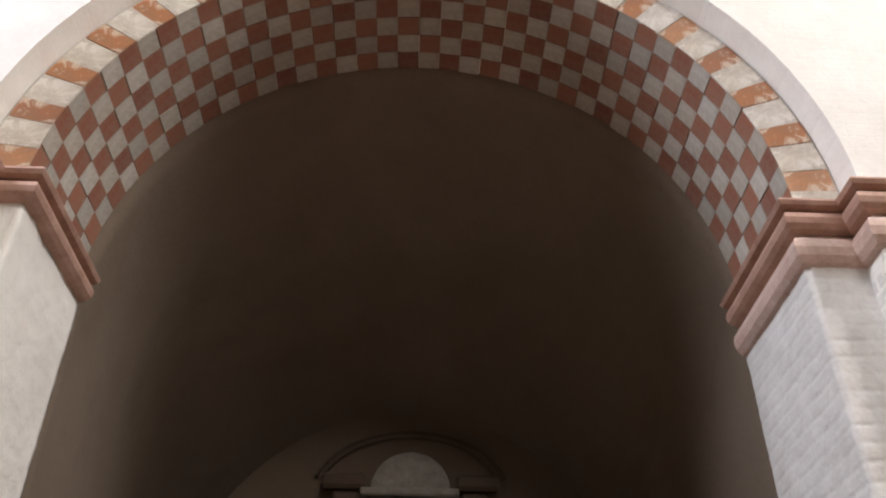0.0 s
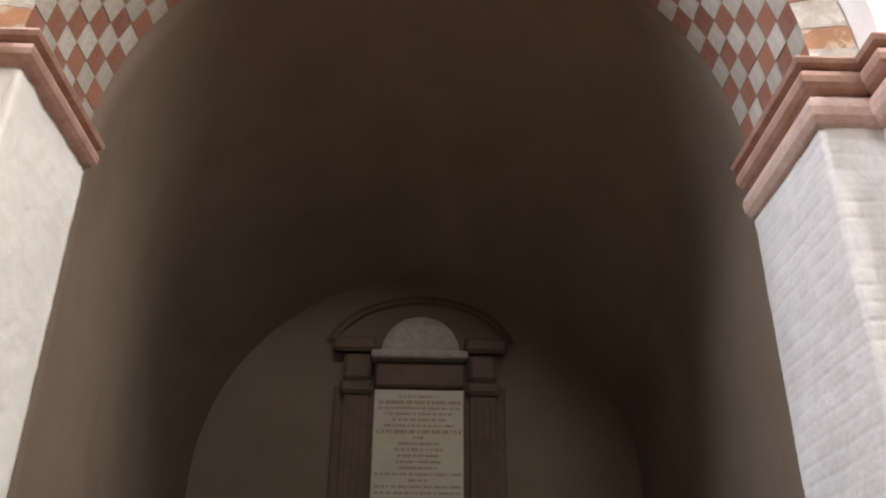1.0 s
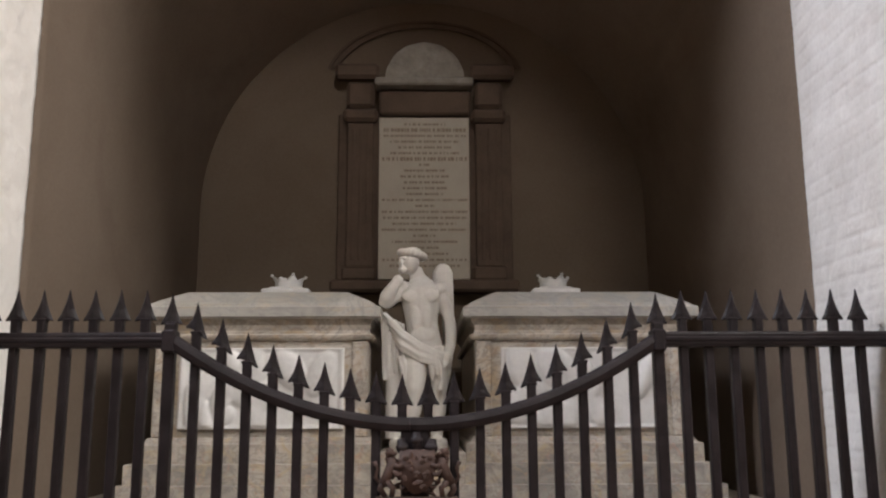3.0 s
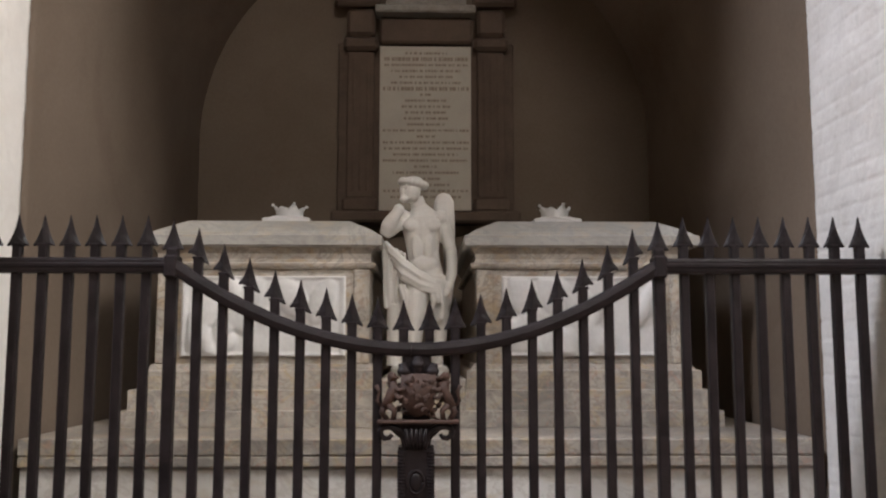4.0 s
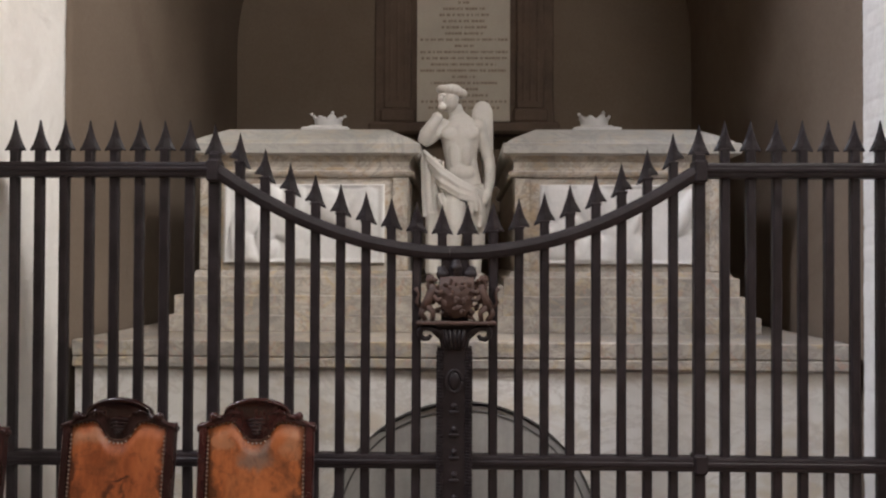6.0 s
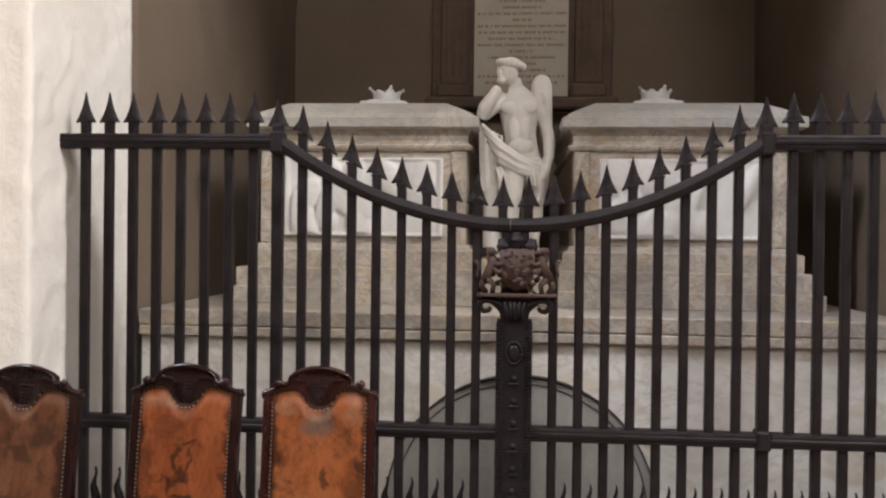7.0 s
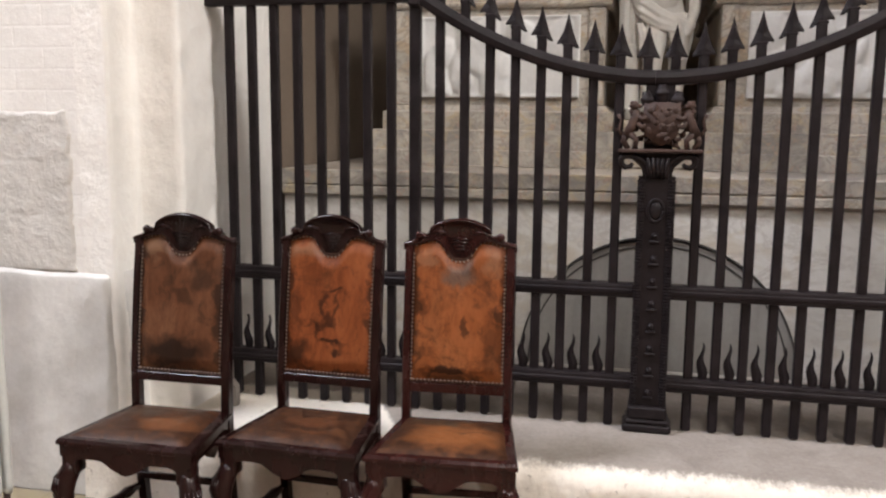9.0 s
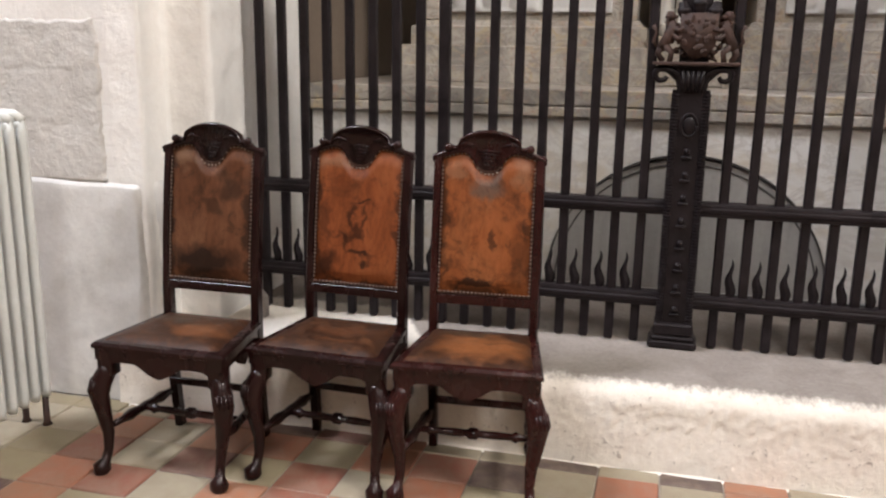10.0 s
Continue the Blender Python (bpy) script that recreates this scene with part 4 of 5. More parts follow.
for s in (-1, 1):
    x = 0.56 * s
    mon("pilaster", x - 0.115, x + 0.115, 0.05, 0.12, 3.02, 4.30, BROWN_STONE)
    for k in (-1, 0, 1):
        mon("flute", x + 0.06 * k - 0.012, x + 0.06 * k + 0.012, 0.118, 0.132, 3.08, 4.24, BROWN_STONE, "", 0.005)
    mon("pilaster_base", x - 0.15, x + 0.15, 0.05, 0.15, 2.90, 3.02, BROWN_STONE, "", 0.02)
    mon("capital", x - 0.15, x + 0.15, 0.05, 0.17, 4.30, 4.42, BROWN_STONE, "", 0.03)
    mon("entablature_end", x - 0.16, x + 0.23 if s > 0 else x + 0.16, 0.04, 0.16, 4.70, 4.84, BROWN_STONE, "", 0.03) if s > 0 else mon("entablature_end", x - 0.23, x + 0.16, 0.04, 0.16, 4.70, 4.84, BROWN_STONE, "", 0.03)
    mon("bracket", x - 0.12, x + 0.12, 0.04, 0.18, 4.42, 4.66, BROWN_STONE, "", 0.03)
mon("sill", -0.80, 0.80, 0.0, 0.20, 2.80, 2.90, BROWN_STONE, "", 0.02)
mon("frieze", -0.40, 0.40, 0.04, 0.14, 4.37, 4.60, BROWN_STONE, "", 0.02)
mon("relief_shelf", -0.435, 0.425, 0.04, 0.24, 4.61, 4.68, GREY_RELIEF, "grey stone shelf", 0.015)
bm = bmesh.new()
def fan(u, v):
    a, r = math.pi * u, 0.35 * v
    d = 0.10 * math.sqrt(max(0, 1 - v * v)) + 0.025 * abs(math.sin(7 * a)) * v + 0.015 * noise.noise(Vector((9 * u, 7 * v, 2)))
    return Vector((-r * math.cos(a), -0.13 - d * 0.6, 4.69 + MZ + r * math.sin(a)))
surface(bm, fan, 60, 14)
plate(bm, [(-0.35 * math.cos(math.pi * k / 30), 4.685 + MZ + 0.35 * math.sin(math.pi * k / 30)) for k in range(31)], -0.135, -0.04)
part("carved_lunette", bm, GREY_RELIEF, monument, "grey half-round carved stone", True)
bm = bmesh.new()
for r0, r1, y in ((0.80, 0.86, 0.035), (0.86, 0.89, 0.05)):
    a0 = math.acos(0.97)
    pts = [(math.cos(math.pi - (a0 + (math.pi - 2 * a0) * k / 24)) * r1, 4.70 + MZ + 0.66 * r1 * math.sin(a0 + (math.pi - 2 * a0) * k / 24)) for k in range(25)]
    pts += [(math.cos(a0 + (math.pi - 2 * a0) * k / 24) * r0, 4.70 + MZ + 0.66 * r0 * math.sin(a0 + (math.pi - 2 * a0) * k / 24)) for k in range(25)]
    rows = []
    for k in range(25):
        (xa, za), (xb, zb) = pts[k], pts[49 - k]
        rows.append([bm.verts.new(p) for p in ((xa, -0.02, za), (xa, -y, za), (xb, -y, zb), (xb, -0.02, zb))])
    for a, b in zip(rows, rows[1:]):
        for k in range(4):
            bm.faces.new((a[k], a[(k + 1) % 4], b[(k + 1) % 4], b[k]))
part("pediment", bm, BROWN_STONE, monument)

# pointed stone left standing on the step by the gate
bm = bmesh.new()
plate(bm, [(-0.035, 0.0), (0.035, 0.0), (0.035, 0.09), (0.0, 0.13), (-0.035, 0.09)], -0.02, 0.02)
peg = tagged(mesh_object("stone_peg", bm, STEP_STONE), "small pointed grey stone peg on the step", "stone")
peg.location = (-1.80, -0.16, Z_STEP + 0.002)

# ---- iron gate ----
gate = thing("iron_gate", "black wrought iron gate with spear tops and a dipping rail", "gate", "", (0, 0, Z_STEP))
GZ = -Z_STEP
SPACE = 0.105
BAR_R = 0.0185


def rail_z(x):
    return 1.764 + 0.345 * x * x if abs(x) < 0.9975 else 2.117


def bar_of(name, x, z0, z1, r=BAR_R):
    """A square bar with worn edges."""
    bm = boxed(x - r, x + r, -r, r, z0 + GZ, z1 + GZ, 0.006)
    return part(name, bm, IRON, gate)


def spear(parent, x, z, lean=1):
    """A barbed arrow head whose socket sits on the bar."""
    bm = bmesh.new()
    right = [(0.0, 0.128), (0.006, 0.105), (0.013, 0.078), (0.022, 0.05), (0.033, 0.024), (0.045, 0.002), (0.043, -0.004), (0.030, 0.006), (0.019, 0.010)]
    outline = right + [(-a, b) for a, b in right[::-1][:-1]]
    n = len(outline)
    front, back, rim = [], [], []
    slope = 0.69 * x if abs(x) < 0.99 else 0.0
    outline = [(a, b + (slope * a * 0.9 if b < 0.03 else slope * a * 0.4)) for a, b in outline]
    for a, b in outline:
        rim.append(bm.verts.new((x + a, 0, z + b + GZ)))
    for k, (a, b) in enumerate(outline):
        front.append(bm.verts.new((x + a * 0.72, -0.008, z + b * 0.93 + 0.003 + GZ)))
        back.append(bm.verts.new((x + a * 0.72, 0.008, z + b * 0.93 + 0.003 + GZ)))
    for k in range(n):
        j = (k + 1) % n
        bm.faces.new((rim[k], rim[j], front[j], front[k]))
        bm.faces.new((rim[j], rim[k], back[k], back[j]))
    for s, ring in ((-1, front), (1, back)):
        mid = [bm.verts.new((x, s * 0.017, z + b + GZ)) for b in (0.09, 0.03, 0.006)]
        loop = ring
        m = n // 2
        tip = loop[0]
        half_a, half_b = loop[1:m + 1], loop[:m:-1]
        for half in (half_a, half_b):
            chain = [tip] + list(half)
            for k in range(len(chain) - 1):
                c = mid[0] if k < 3 else mid[1] if k < 6 else mid[2]
                bm.faces.new((chain[k], chain[k + 1], c))
                nxt = mid[0] if k + 1 < 3 else mid[1] if k + 1 < 6 else mid[2]
                if nxt is not c:
                    bm.faces.new((chain[k + 1], nxt, c))
        bm.faces.new((half_a[-1], half_b[-1], mid[2])) if half_a[-1] is not half_b[-1] else None
    box(bm, x - 0.022, x + 0.022, -0.019, 0.019, z - 0.004 + GZ, z + 0.008 + GZ, 0.003)
    return part("spearhead", bm, IRON, parent)


for i in range(-8, 28):
    x = -0.9975 + SPACE * i
    if i in (0, 19):
        tip, low = 2.300, 0.335
    elif 0 < i < 19:
        tip, low = rail_z(x) + 0.206 + 0.022 * x * x, 0.335
    else:
        tip, low = 2.315, 0.335
    if i in (9, 10):
        low = 1.755
    b = bar_of("gate_post" if i in (0, 19) else "bar", x, low, tip - 0.125, 0.023 if i in (0, 19) else BAR_R)
    spear(b, x, tip - 0.128)
# rails
for name, x0, x1, z0, z1 in (("top_rail", -1.955, -0.985, 2.073, 2.136), ("top_rail", 0.985, 1.975, 2.073, 2.136)):
    bm = boxed(x0, x1, -0.036, 0.036, z0 + GZ, z1 + GZ, 0.012, 2)
    box(bm, x0, x1, -0.041, 0.041, (z0 + z1) / 2 - 0.013 + GZ, (z0 + z1) / 2 + 0.013 + GZ, 0.008)
    part(name, bm, IRON, gate)
for s, gap in ((-1, -0.0215), (1, -0.0205)):
    bm = bmesh.new()
    rows = []
    n = 30
    for k in range(n + 1):
        x = gap + (s * 0.9975 - gap) * k / n
        z = rail_z(min(max(x, -0.997), 0.997))
        slope = math.atan((rail_z(min(x + 0.01, 0.997)) - rail_z(max(x - 0.01, -0.997))) / 0.02)
        up = Vector((-math.sin(slope), 0, math.cos(slope)))
        o = Vector((x, 0, z + GZ))
        prof = [(-0.036, -0.02), (-0.03, -0.029), (0.03, -0.029), (0.036, -0.02), (0.041, 0.0), (0.036, 0.02), (0.03, 0.029), (-0.03, 0.029), (-0.036, 0.02), (-0.041, 0.0)]
        rows.append([bm.verts.new(o + Vector((0, a, 0)) + up * b) for a, b in prof])
    for a, b in zip(rows, rows[1:]):
        for k in range(10):
            bm.faces.new((a[k], a[(k + 1) % 10], b[(k + 1) % 10], b[k]))
    bm.faces.new(rows[0])
    bm.faces.new(rows[-1][::-1])
    part("curved_rail", bm, IRON, gate, "dipping curved top rail")
for z, h in ((0.911, 0.029), (0.527, 0.030)):
    for x0, x1 in ((-1.955, -0.978), (-0.972, -0.066), (0.066, 0.972), (0.978, 1.975)):
        bm = boxed(x0, x1, -0.034, 0.034, z - h + GZ, z + h + GZ, 0.010, 2)
        box(bm, x0, x1, -0.039, 0.039, z - 0.012 + GZ, z + 0.012 + GZ, 0.006)
        part("rail", bm, IRON, gate)
for x in (-0.9975, 0.9975):
    for z, h in ((2.100, 0.046), (0.911, 0.040), (0.527, 0.040)):
        part("collar", boxed(x - 0.027, x + 0.027, -0.044, 0.044, z - h + GZ, z + h + GZ, 0.008), IRON, gate)


def flame(x):
    bm = bmesh.new()
    left, right = [], []
    for k in range(11):
        t = k / 10
        mid = 0.006 * math.sin(t * 2.8 * math.pi + 0.3)
        w = 0.019 * (1 - t) ** 0.6 * (0.75 + 0.5 * math.sin(math.pi * min(1, t * 1.6))) + 0.001
        left.append((x + mid - w, 0.553 + 0.158 * t))
        right.append((x + mid + w, 0.553 + 0.158 * t))
    rows = []
    for (a, z), (b, _) in zip(left, right):
        rows.append([bm.verts.new(p) for p in ((a, 0, z + GZ), ((a + b) / 2, -0.011, z + GZ), (b, 0, z + GZ), ((a + b) / 2, 0.011, z + GZ))])
    for a, b in zip(rows, rows[1:]):
        for k in range(4):
            bm.faces.new((a[k], a[(k + 1) % 4], b[(k + 1) % 4], b[k]))
    bm.faces.new(rows[0][::-1])
    bm.faces.new(rows[-1])
    return part("flame_picket", bm, IRON, gate)


for i in range(-8, 27):
    x = -0.9975 + SPACE * (i + 0.5)
    if abs(x) > 0.12:
        flame(x)

# pilaster at the lock
pil = part("pilaster", boxed(-0.050, 0.050, -0.052, 0.035, 0.36 + GZ, 1.40 + GZ, 0.006), IRON, gate, "cast iron pilaster with beaded edges")
for s in (-1, 1):
    bm = boxed(s * 0.059 - 0.012, s * 0.059 + 0.012, -0.05, 0.03, 0.42 + GZ, 1.38 + GZ)
    for k in range(73):
        z = 0.432 + k * 0.0129
        tube(bm, [(s * 0.059 - 0.014, -0.052, z + GZ), (s * 0.059, -0.060, z + GZ), (s * 0.059 + 0.014, -0.052, z + GZ)], 0.0046, 6)
    part("beaded_edge", bm, IRON, pil)
for w, z0, z1 in ((0.098, 0.333, 0.366), (0.088, 0.366, 0.388), (0.078, 0.388, 0.44)):
    part("base_moulding", boxed(-w, w, -0.078 + 0.1 * (0.098 - w), 0.05, z0 + GZ, z1 + GZ, 0.008), IRON, pil)
for k in range(8):
    bm = bmesh.new()
    z = 0.50 + k * 0.092
    ball(bm, (0, -0.057, z + GZ), (0.013, 0.016, 0.013), u=10, v=8)
    box(bm, -0.020, 0.020, -0.064, -0.05, z - 0.030 + GZ, z - 0.018 + GZ, 0.003)
    part("boss", bm, IRON, pil, "", True)
bm = bmesh.new()
ball(bm, (0, -0.055, 1.245 + GZ), (0.024, 0.011, 0.036))
tube(bm, [(0.030 * math.cos(a), -0.056, 1.245 + GZ + 0.044 * math.sin(a)) for a in (2 * math.pi * k / 24 for k in range(25))], 0.0062, 6)
part("medallion", bm, IRON, pil, "", True)
# leaf capital with scrolls
bm = bmesh.new()
for s in (-1, 1):
    pts = [(s * (0.03 + 0.02 * k / 5), -0.05, 1.365 + 0.06 * k / 5 + GZ) for k in range(5)]
    pts += [(s * (0.055 + 0.06 * k / 4), -0.052, 1.427 + 0.022 * math.sin(math.pi * 0.5 * k / 4) + GZ) for k in range(5)]
    pts += [(s * (0.118 + 0.024 * math.sin(a)), -0.052, 1.425 + 0.024 * math.cos(a) + GZ) for a in (0.6, 1.3, 2.1, 2.9, 3.7, 4.4)]
    tube(bm, pts, [0.014] * 9 + [0.015, 0.014, 0.013, 0.012, 0.011, 0.010, 0.008], 8)
for k in range(-2, 3):
    tube(bm, [(0.012 * k, -0.056, 1.36 + GZ), (0.016 * k, -0.066, 1.40 + GZ), (0.02 * k, -0.07, 1.44 + GZ)], [0.007, 0.010, 0.006], 8)
part("leaf_capital", bm, IRON, pil, "scrolled leaf capital", True).location.z = 0.013
cap = bmesh.new()
plate(cap, [(-0.050, 1.345 + GZ), (0.050, 1.345 + GZ), (0.062, 1.40 + GZ), (0.098, 1.432 + GZ), (0.120, 1.458 + GZ), (-0.120, 1.458 + GZ), (-0.098, 1.432 + GZ), (-0.062, 1.40 + GZ)], -0.050, 0.02)
part("capital_block", cap, IRON, pil).location.z = 0.013
part("back_stay", boxed(-0.056, 0.056, -0.028, 0.02, 1.40 + GZ, 1.742 + GZ, 0.006), IRON, pil)
# crest on top
crest = part("crest_shelf", boxed(-0.16, 0.165, -0.085, -0.01, 1.459 + GZ, 1.473 + GZ, 0.004), RUST_IRON, gate, "rusty shelf carrying a cast coat of arms")
crest.location = (0.006, 0, 0.014)
bm = bmesh.new()
shield = [(-0.066, 0.182), (0.072, 0.182), (0.075, 0.10), (0.064, 0.055), (0.035, 0.025), (0.003, 0.012), (-0.029, 0.025), (-0.058, 0.055), (-0.069, 0.10)]
plate(bm, [(a, 1.473 + b + GZ) for a, b in shield], -0.070, -0.03)
for k in range(26):
    ball(bm, (random.uniform(-0.05, 0.055), -0.070, 1.51 + random.uniform(0, 0.13) + GZ), (random.uniform(0.006, 0.014), 0.004, random.uniform(0.006, 0.014)), u=8, v=6)
part("shield", bm, RUST_IRON, crest, "", True)
for s in (-1, 1):
    bm = bmesh.new()
    X0 = 0.003
    def q(a, y, b):
        return (X0 + s * a, y, 1.473 + b + GZ)
    tube(bm, [q(0.135, -0.045, 0.05), q(0.115, -0.05, 0.085), q(0.098, -0.05, 0.125), q(0.10, -0.05, 0.155)], [0.018, 0.020, 0.022, 0.013], 10)
    ball(bm, q(0.104, -0.055, 0.170), (0.016, 0.016, 0.018))
    ball(bm, q(0.088, -0.06, 0.166), (0.011, 0.011, 0.008))
    for k in range(5):
        ball(bm, q(0.112 + 0.004 * (k % 2), -0.052, 0.135 + 0.011 * k), (0.012, 0.014, 0.009), u=8, v=6)
    tube(bm, [q(0.13, -0.045, 0.055), q(0.145, -0.045, 0.03), q(0.125, -0.045, 0.0)], [0.018, 0.012, 0.012], 8)
    tube(bm, [q(0.12, -0.05, 0.06), q(0.095, -0.055, 0.035), q(0.10, -0.055, 0.0)], [0.016, 0.011, 0.011], 8)
    tube(bm, [q(0.10, -0.055, 0.13), q(0.075, -0.065, 0.115), q(0.055, -0.07, 0.125)], [0.012, 0.010, 0.009], 8)
    tube(bm, [q(0.10, -0.055, 0.11), q(0.078, -0.065, 0.085), q(0.06, -0.07, 0.09)], [0.012, 0.010, 0.009], 8)
    tube(bm, [q(0.145, -0.04, 0.05), q(0.165, -0.04, 0.075), q(0.155, -0.04, 0.11), q(0.17, -0.04, 0.135)], [0.007, 0.007, 0.006, 0.009], 8)
    part("supporter", bm, RUST_IRON, crest, "", True)
bm = bmesh.new()
for a, h in ((-0.055, 0.235), (0.0, 0.262), (0.058, 0.235)):
    tube(bm, [(a * 0.8, -0.045, 1.645 + GZ), (a, -0.045, 1.473 + h - 0.05 + GZ), (a * 1.15, -0.045, 1.473 + h - 0.012 + GZ)], [0.022, 0.026, 0.014], 10)
    ball(bm, (a, -0.055, 1.473 + h - 0.045 + GZ), (0.028, 0.02, 0.018))
part("plume", bm, IRON, crest, "three dark helmet-like knobs", True)

bm = bmesh.new()
rng = random.Random(21)
for k in range(46):
    a, r = rng.uniform(0, 2 * math.pi), rng.uniform(0.6, 1.0)
    x, z = 0.003 + 0.112 * r * math.cos(a), 1.572 + 0.082 * r * math.sin(a)
    tube(bm, [(x, -0.034, z + GZ), (x + rng.uniform(-0.02, 0.02), -0.05, z + rng.uniform(-0.02, 0.02) + GZ), (x + rng.uniform(-0.03, 0.03), -0.04, z + rng.uniform(-0.03, 0.03) + GZ)], [0.011, 0.010, 0.004], 6)
part("mantling", bm, RUST_IRON, crest, "ragged leafy scrolls behind the shield", True)

# ---- chairs ----
def chair(label, hide, seat_hide, wood, at):
    c = thing("chair", label, "chair", "leather chairs by the gate", at)
    seat_z, back_y, front_y = 0.486, 0.19, -0.205
    fw, bw = 0.254, 0.188

    def top_edge(x):
        """Upper edge of the hide: two humps with a notch between them."""
        return 1.150 + 0.010 * math.cos(2 * math.pi * (abs(x) / hw - 0.55)) - 0.052 * math.exp(-(x / 0.058) ** 4)

    # cabriole front legs
    for s in (-1, 1):
        bm = bmesh.new()
        x, y = s * (fw - 0.035), front_y + 0.035
        tube(bm, [(x, y, 0.40), (x + s * 0.006, y - 0.006, 0.375), (x + s * 0.022, y - 0.022, 0.335), (x + s * 0.028, y - 0.028, 0.29), (x + s * 0.020, y - 0.022, 0.22), (x + s * 0.008, y - 0.018, 0.14), (x + s * 0.006, y - 0.028, 0.08), (x + s * 0.010, y - 0.042, 0.045), (x + s * 0.016, y - 0.060, 0.026), (x + s * 0.014, y - 0.060, 0.008), (x + s * 0.012, y - 0.056, 0.0)],
             [0.030, 0.034, 0.038, 0.036, 0.028, 0.021, 0.017, 0.018, 0.033, 0.031, 0.022], 14)
        box(bm, x - 0.03, x + 0.03, y - 0.03, y + 0.03, 0.36, seat_z - 0.045, 0.006)
        leg = part("front_leg", bm, wood, c, "curved front leg with a pad foot", True)
        bm = bmesh.new()
        for k in range(-2, 3):
            a = math.atan2(-1, s) + 0.38 * k
            tube(bm, [(x + s * 0.022 + 0.034 * math.cos(a), y - 0.022 + 0.034 * math.sin(a), 0.352), (x + s * 0.026 + 0.038 * math.cos(a), y - 0.026 + 0.038 * math.sin(a), 0.31), (x + s * 0.02 + 0.031 * math.cos(a), y - 0.02 + 0.031 * math.sin(a), 0.262)], [0.004, 0.006, 0.003], 6)
        part("knee_carving", bm, wood, leg, "", True)
        # back leg and stile in one piece
        bm = bmesh.new()
        x = s * bw
        stations = [(-0.035, 0.0, 0.021), (-0.02, 0.12, 0.021), (0.0, 0.30, 0.022), (0.0, 0.46, 0.022), (0.004, 0.60, 0.021), (0.022, 0.80, 0.020), (0.05, 1.0, 0.020), (0.075, 1.145, 0.020)]
        ring0 = None
        for dy, z, r in stations:
            y = back_y + (-dy if z < 0.3 else dy) if z >= 0.3 else back_y - dy * 1.0
            ring = [bm.verts.new((x + a * r * 0.78, y + b * (r + 0.003), z)) for a, b in ((-1, -0.7), (-0.7, -1), (0.7, -1), (1, -0.7), (1, 0.7), (0.7, 1), (-0.7, 1), (-1, 0.7))]
            if ring0:
                for k in range(8):
                    bm.faces.new((ring0[k], ring0[(k + 1) % 8], ring[(k + 1) % 8], ring[k]))
            else:
                bm.faces.new(ring[::-1])
            ring0 = ring
        bm.faces.new(ring0)
        part("back_post", bm, wood, c)

    def lean(z):
        return back_y + 0.004 + (0.068 * ((z - 0.60) / 0.52) ** 1.3 if z > 0.6 else 0)

    # back panel of leather, padded
    bm = bmesh.new()
    z0, z1, hw = 0.632, 1.150, 0.179

    def pad(u, v):
        x = (u - 0.5) * 2 * hw
        top_z = top_edge(x)
        z = z0 + (top_z - z0) * v
        puff = 0.018 * min(1, 9 * min(u, 1 - u)) * min(1, 9 * min(v, 1 - v))
        return Vector((x, lean(z) - 0.008 - puff + 0.0025 * noise.noise(Vector((x * 14, z * 14, at[0]))), z))
    surface(bm, pad, 36, 44)
    surface(bm, lambda u, v: Vector(((u - 0.5) * 2 * hw, lean(z0 + (z1 - z0) * v) + 0.012, z0 + (z1 - 0.07 - z0) * v)), 6, 10)
    part("leather_back", bm, hide, c, "worn tan leather back panel", True)
    # dark welt round the panel
    edge = []
    for k in range(13):
        edge.append((hw - 0.004, z0 + 0.004 + (z1 - 0.02 - z0) * k / 12))
    for k in range(25):
        x = (hw - 0.004) * (1 - k / 12)
        edge.append((x, top_edge(x) - 0.003))
    for k in range(13):
        edge.append((-hw + 0.004, z1 - 0.02 - (z1 - 0.024 - z0) * k / 12))
    edge.append((hw - 0.004, z0 + 0.004))
    part("welt", tube(bmesh.new(), [(x, lean(z) - 0.013, z) for x, z in edge], 0.0055, 6, caps=False), WELT_LEATHER, c, "dark leather edging")
    # brass nails round the panel
    bm = bmesh.new()
    spots = [(s * (hw - 0.010), z0 + 0.012 + k * 0.0148) for s in (-1, 1) for k in range(32)] + [(-hw + 0.018 + k * 0.0148, z0 + 0.011) for k in range(23)]
    for k in range(23):
        x = -hw + 0.018 + k * 0.0148
        spots.append((x, top_edge(x) - 0.010))
    for x, z in spots:
        lathe(bm, [(0.0042, 0.0), (0.0032, 0.0022), (0.0008, 0.0033)], 6, Matrix.Translation((x, lean(z) - 0.0185, z)) @ Matrix.Rotation(radians(90), 4, 'X'))
    tagged(part("stud_trim", bm, BRASS, c, "row of small brass nails"), kind="stuff")
    # carved crest rail
    bm = bmesh.new()
    n = 64
    rows = []
    for k in range(n + 1):
        t = -1 + 2 * k / n
        x = t * 0.209
        up = 1.180 + 0.058 * max(0, math.cos(t * math.pi * 0.88)) ** 0.45
        if abs(t) > 0.56:
            up = 1.176 - 0.034 * ((abs(t) - 0.56) / 0.44) + 0.014 * math.exp(-((abs(t) - 0.68) / 0.07) ** 2)
        low = top_edge(min(abs(x), hw)) - 0.006
        if abs(t) > 0.86:
            low = 1.118
        y = lean(1.13)
        rows.append([bm.verts.new(p) for p in ((x, y - 0.024, low), (x, y - 0.020, low + 0.008), (x, y - 0.017 - 0.006 * math.sin(t * 40) ** 2, (low + up) / 2), (x, y - 0.015, up - 0.016), (x, y - 0.027, up - 0.012), (x, y - 0.026, up - 0.003), (x, y - 0.012, up), (x, y + 0.020, up - 0.012), (x, y + 0.020, low))])
